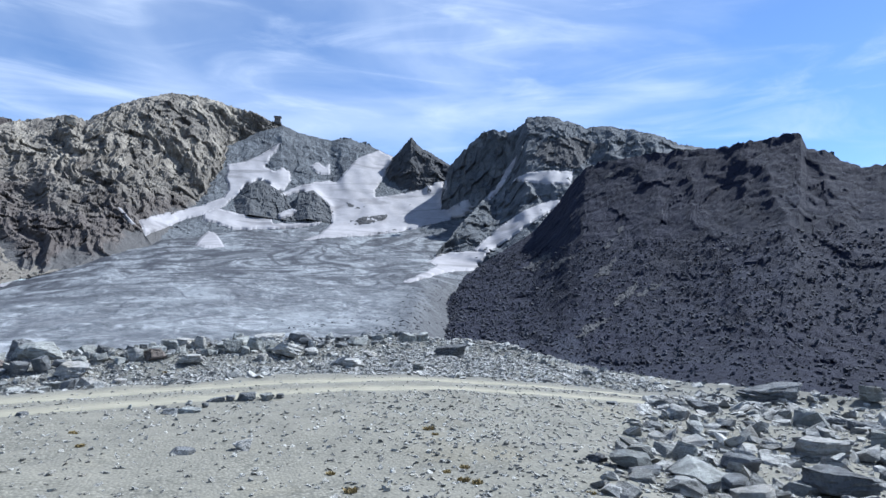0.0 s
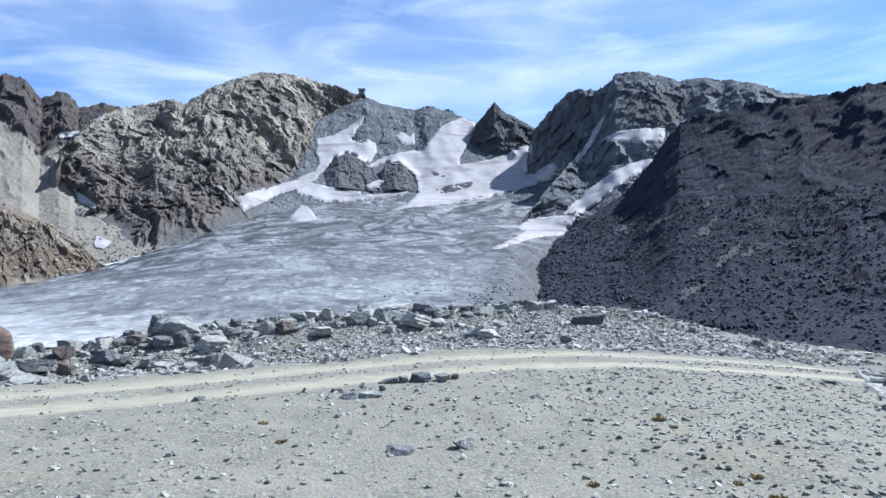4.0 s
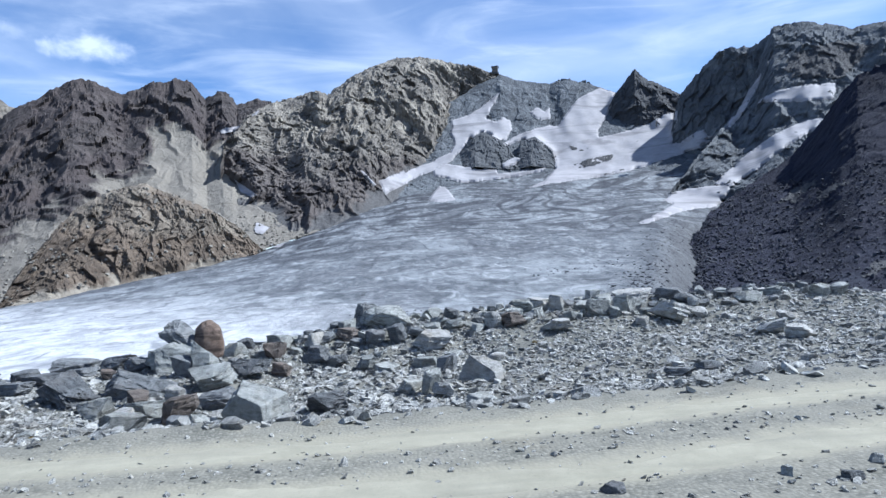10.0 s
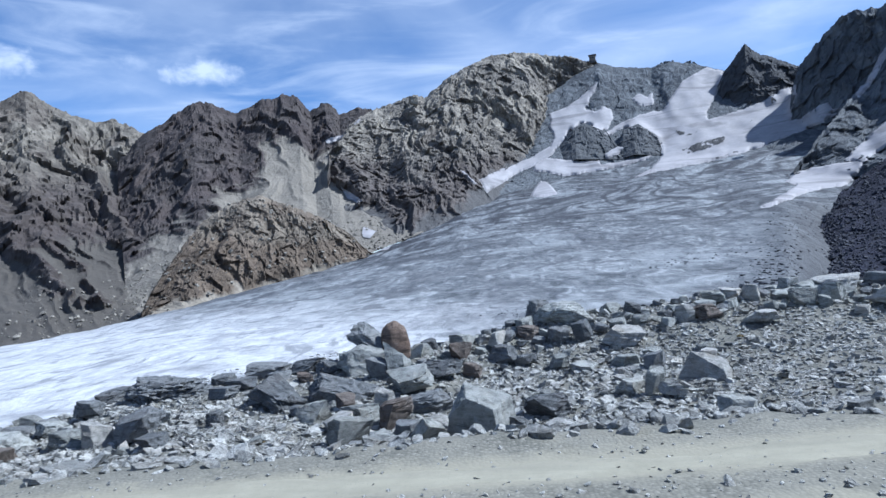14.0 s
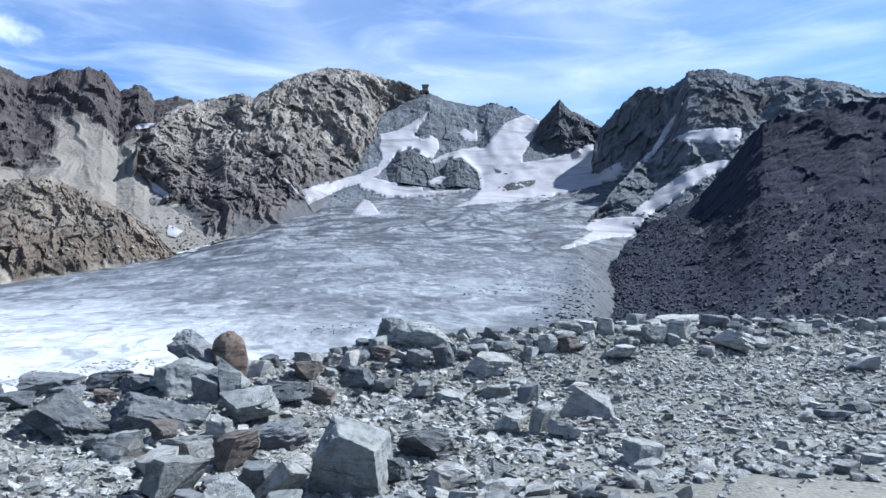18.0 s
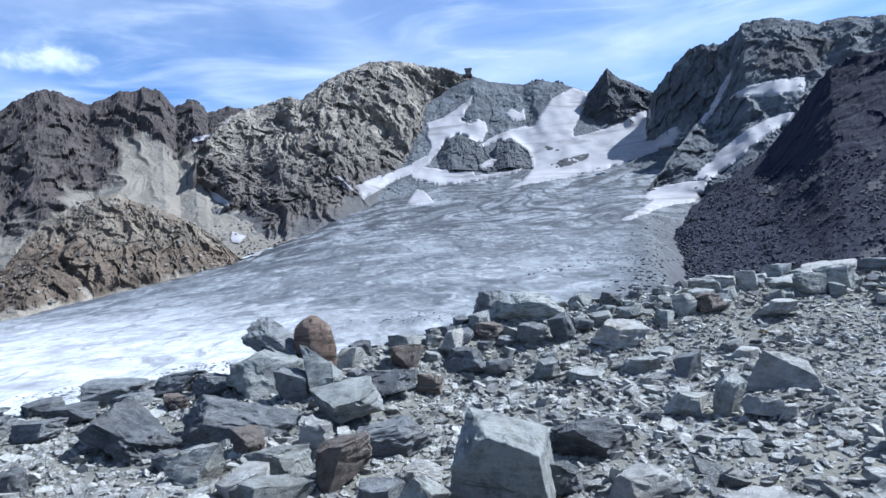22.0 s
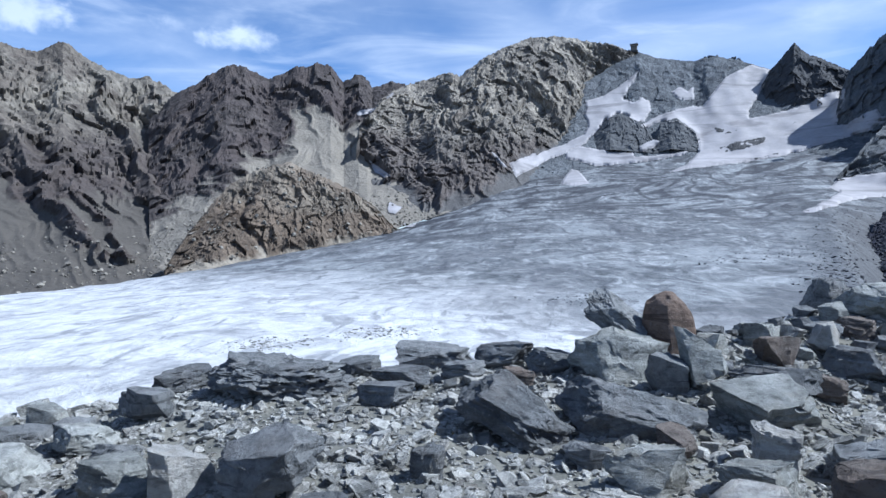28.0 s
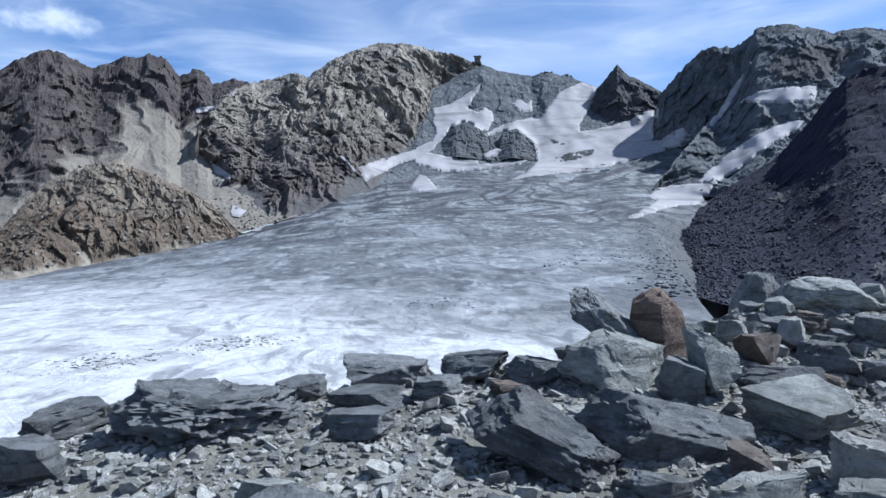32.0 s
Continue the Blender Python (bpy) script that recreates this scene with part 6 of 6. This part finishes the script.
def part(name, bm, material, parent, label="", wear=0.0):
    if wear:
        bmesh.ops.bevel(bm, geom=bm.edges[:], offset=wear, segments=2, affect="EDGES", profile=0.5, clamp_overlap=True)
    me = bpy.data.meshes.new(name)
    bm.to_mesh(me)
    bm.free()
    me.materials.append(material)
    ob = new(name, me)
    ob.parent = parent
    return tagged(ob, label) if label else ob


def solid(name, size, at, material, parent, label="", wear=0.0):
    bm = bmesh.new()
    box(bm, size, at)
    return part(name, bm, material, parent, label, wear)


def ground_under(bearing, rise, default):
    b, e = radians(bearing), radians(rise)
    way = Vector((math.sin(b) * math.cos(e), math.cos(b) * math.cos(e), math.sin(e)))
    hit, place, _, _, _, _ = scene.ray_cast(DEPTHS, Vector(MIDDLE), way)
    return place if hit else Vector(polar(np.array(bearing), np.array(default), np.array(rise)))


def summit_hut():
    hut = tagged(new("mountain_hut"), "small dark square hut with a flat overhanging roof on the ridge", "hut")
    hut.location = polar(np.array(6.95), np.array(972.0), np.array(15.32))
    hut.rotation_euler = (0, 0, radians(-12))
    solid("plinth", (11.5, 9.0, 3.0), (0, 0, 0.2), M_CRAG, hut, "rough stone plinth", 0.15)
    solid("wall", (8.6, 7.4, 8.4), (0, 0, 5.6), M_HUT, hut, wear=0.08)
    solid("roof", (11.2, 9.4, 1.3), (0, 0, 10.3), M_ROOF, hut, "dark overhanging flat roof", 0.12)
    solid("chimney", (1.2, 1.2, 2.2), (2.6, 1.0, 11.9), M_HUT, hut)
    for k in (-2.4, 0.2, 2.8):
        w = solid("window", (1.3, 0.24, 1.6), (k, -3.75, 6.4), M_PANE, hut)
        solid("frame", (1.6, 0.12, 0.2), (k, -3.84, 5.5), M_ROOF, w)
    solid("door", (1.3, 0.26, 2.3), (-3.4, -3.76, 2.7), M_ROOF, hut)


summit_hut()


def towers():
    """Rock teeth along the crests, each a part of its mountain."""
    rng = np.random.default_rng(77)
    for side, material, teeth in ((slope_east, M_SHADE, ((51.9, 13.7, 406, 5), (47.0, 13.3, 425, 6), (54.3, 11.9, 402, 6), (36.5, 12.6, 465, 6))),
                                  (ridge_west, M_WEST, ((-28.0, 13.6, 942, 9), (-26.8, 13.7, 942, 10), (-22.4, 13.8, 932, 9), (-20.3, 14.2, 928, 10), (-17.0, 13.5, 922, 13), (-16.4, 13.2, 922, 9), (-13.9, 13.0, 917, 8))),
                                  (crag, M_CRAG, ((-9.1, 13.8, 850, 9), (-5.7, 15.1, 892, 9), (-3.4, 16.1, 922, 8), (-1.8, 16.7, 942, 9), (0.9, 16.6, 962, 8), (4.0, 16.1, 976, 9))),
                                  (peak_west, M_PEAK, ((-45.8, 13.8, 1082, 12), (-45.2, 13.6, 1082, 9), (-40.0, 13.9, 1062, 11), (-36.0, 12.1, 1052, 9), (-54.0, 7.1, 1152, 9))),
                                  (massif_east, M_EAST, ((25.8, 15.4, 782, 8), (29.8, 16.5, 792, 9), (37.0, 15.4, 792, 8), (39.6, 14.9, 784, 9), (41.2, 14.5, 784, 9))),
                                  (pyramid, M_PYRAMID, ((18.9, 14.6, 928, 6), (16.9, 12.2, 926, 5))),
                                  (basin, M_EAST, ((12.6, 14.45, 956, 6), (13.0, 14.55, 956, 7), (13.5, 14.5, 956, 6), (14.7, 14.2, 956, 7), (15.1, 14.1, 956, 6)))):
        for bearing, rise, dist, size in teeth:
            p, f = broken_rock(int(rng.integers(1, 9999)), 8, 2, 0.03, 0.09)
            p = p * np.array((size * rng.uniform(0.8, 1.5), size * rng.uniform(0.7, 1.0), size * rng.uniform(0.7, 1.1))) * 0.62
            ob = sharpened(mesh_object("rock_tooth", p, f, material, side))
            mark = ob.data.attributes.new("rock", "FLOAT", "POINT")
            mark.data.foreach_set("value", np.ones(len(p), np.float32))
            at = polar(np.array(bearing), np.array(dist + 2.0), np.array(rise))
            ob.matrix_world = Matrix.Translation(at - np.array((0, 0, size * 0.35))) @ Euler((rng.uniform(-0.3, 0.3), rng.uniform(-0.3, 0.3), rng.uniform(0, 6))).to_matrix().to_4x4()


towers()


def tube(points, radius, sides=6):
    p = np.array(points, float)
    t = np.gradient(p, axis=0)
    t /= np.linalg.norm(t, axis=1, keepdims=True)
    a = np.cross(t, (0, 0, 1.0))
    a /= np.linalg.norm(a, axis=1, keepdims=True)
    b = np.cross(t, a)
    ang = np.linspace(0, 2 * np.pi, sides, endpoint=False)
    v = (p[:, None] + radius * (np.cos(ang)[None, :, None] * a[:, None] + np.sin(ang)[None, :, None] * b[:, None])).reshape(-1, 3)
    f = [(i * sides + k, i * sides + (k + 1) % sides, (i + 1) * sides + (k + 1) % sides, (i + 1) * sides + k) for i in range(len(p) - 1) for k in range(sides)]
    return v, f


def cableway():
    way = tagged(new("cableway"), "distant aerial cableway with two dark cables", "cableway")
    for rise0, rise1, sag in ((9.0, 9.7, 0.10), (8.65, 9.15, 0.14)):
        k = np.linspace(0, 1, 40)
        az = -66 + 18.5 * k
        line = polar(az, 900 + 190 * k, 7.9 + (rise1 - 7.9) * np.clip((az + 66) / 15, 0, 1.3) - sag * np.sin(np.pi * k) + (rise0 - 9.0))
        mesh_object("cable", *tube(line, 0.32), M_CABLE, way)
    cabin = tagged(new("cable_car"), "small dark cable car hanging under a cable", "cable car")
    cabin.location = polar(np.array(-52.2), np.array(1030.0), np.array(8.75))
    solid("cabin", (6.0, 3.4, 3.2), (0, 0, -3.4), M_CABIN, cabin, wear=0.4)
    solid("roof", (6.4, 3.8, 0.5), (0, 0, -1.6), M_ROOF, cabin, wear=0.1)
    solid("hanger", (0.5, 0.5, 3.0), (0, 0, -0.2), M_CABLE, cabin)
    solid("carriage", (5.0, 0.6, 0.8), (0, 0, 1.2), M_CABLE, cabin, wear=0.1)
    for k in (-1.8, 0.0, 1.8):
        solid("window", (1.4, 3.46, 1.1), (k, 0, -3.0), M_PANE, cabin)


cableway()


def tuft_material():
    n = Nodes("dry_alpine_grass", 0.9)
    c = n.mix(n.island(), (0.15, 0.125, 0.055), (0.30, 0.22, 0.10))
    return n.done(c)


M_TUFT = tuft_material()


def tuft(x, y, wide, seed):
    """A low cushion of dry yellow-green blades."""
    rng = np.random.default_rng(seed)
    verts, faces = [], []
    for _ in range(150):
        r, a = wide * 0.5 * math.sqrt(rng.random()), rng.uniform(0, 6.28)
        bx, by = x + r * math.cos(a), y + r * math.sin(a)
        lean, h = rng.uniform(0, 0.9), wide * rng.uniform(0.15, 0.4)
        b = rng.uniform(0, 6.28)
        w = 0.008
        z = float(ground_z(np.array([bx]), np.array([by]))[0]) - 0.01
        dx, dy = math.cos(b), math.sin(b)
        k = len(verts)
        for s, f in ((0, 1.0), (0.5, 0.8), (1.0, 0.25)):
            ox, oy = bx + dx * lean * h * s * s, by + dy * lean * h * s * s
            verts += [(ox - dy * w * f, oy + dx * w * f, z + h * s), (ox + dy * w * f, oy - dx * w * f, z + h * s)]
        faces += [(k, k + 1, k + 3, k + 2), (k + 2, k + 3, k + 5, k + 4)]
    ob = mesh_object("grass_tuft", verts, faces, M_TUFT)
    return tagged(ob, "low tuft of dry yellow-green grass among stones", "grass", "grass tufts on the moraine")


for k, (x, y, wide) in enumerate(TUFTS):
    tuft(x, y, wide * 0.45, 300 + k)


def ice_debris():
    """Stones and low dirt heaps on the lower glacier."""
    rng = np.random.default_rng(55)
    shapes = [broken_rock(980 + k, 5, 0, 0.0, 0.0) for k in range(6)]
    for b0, e0, b1, e1, count, size, label in ((-3.0, -5.6, 2.2, -5.5, 160, 0.32, "scattered dark stones on the white ice"), (-21.5, -8.4, -15.5, -8.2, 420, 0.34, "line of grey stones on the white ice"),
                                              (-30.0, -9.0, -25.0, -8.7, 420, 0.34, "low band of dirt and stones on the ice"), (8.0, -2.4, 19.5, -1.2, 200, 0.65, "dark blocks scattered on dirty ice"), (19.0, -4.6, 22.6, 2.2, 1100, 0.9, "dark debris along the glacier's margin")):
        verts, faces, start = [], [], 0
        for _ in range(count):
            k = rng.random()
            az, el = b0 + (b1 - b0) * k + rng.normal(0, 1.3), e0 + (e1 - e0) * k + rng.normal(0, 0.12) + rng.choice((-0.25, 0.0, 0.0, 0.3))
            place = ground_under(az, el, 80)
            p, f = shapes[rng.integers(6)]
            s = size * (0.18 + 1.0 * rng.random() ** 5) * np.array((1.2, 1, 0.6)) * 0.5
            verts.append(p * s + np.array(place))
            faces.append(f + start)
            start += len(p)
        tagged(mesh_object("ice_debris", np.concatenate(verts), np.concatenate(faces), M_GRIT if count == 420 else M_RUBBLE, smooth=False), label, "stones", kind="stuff")


ice_debris()
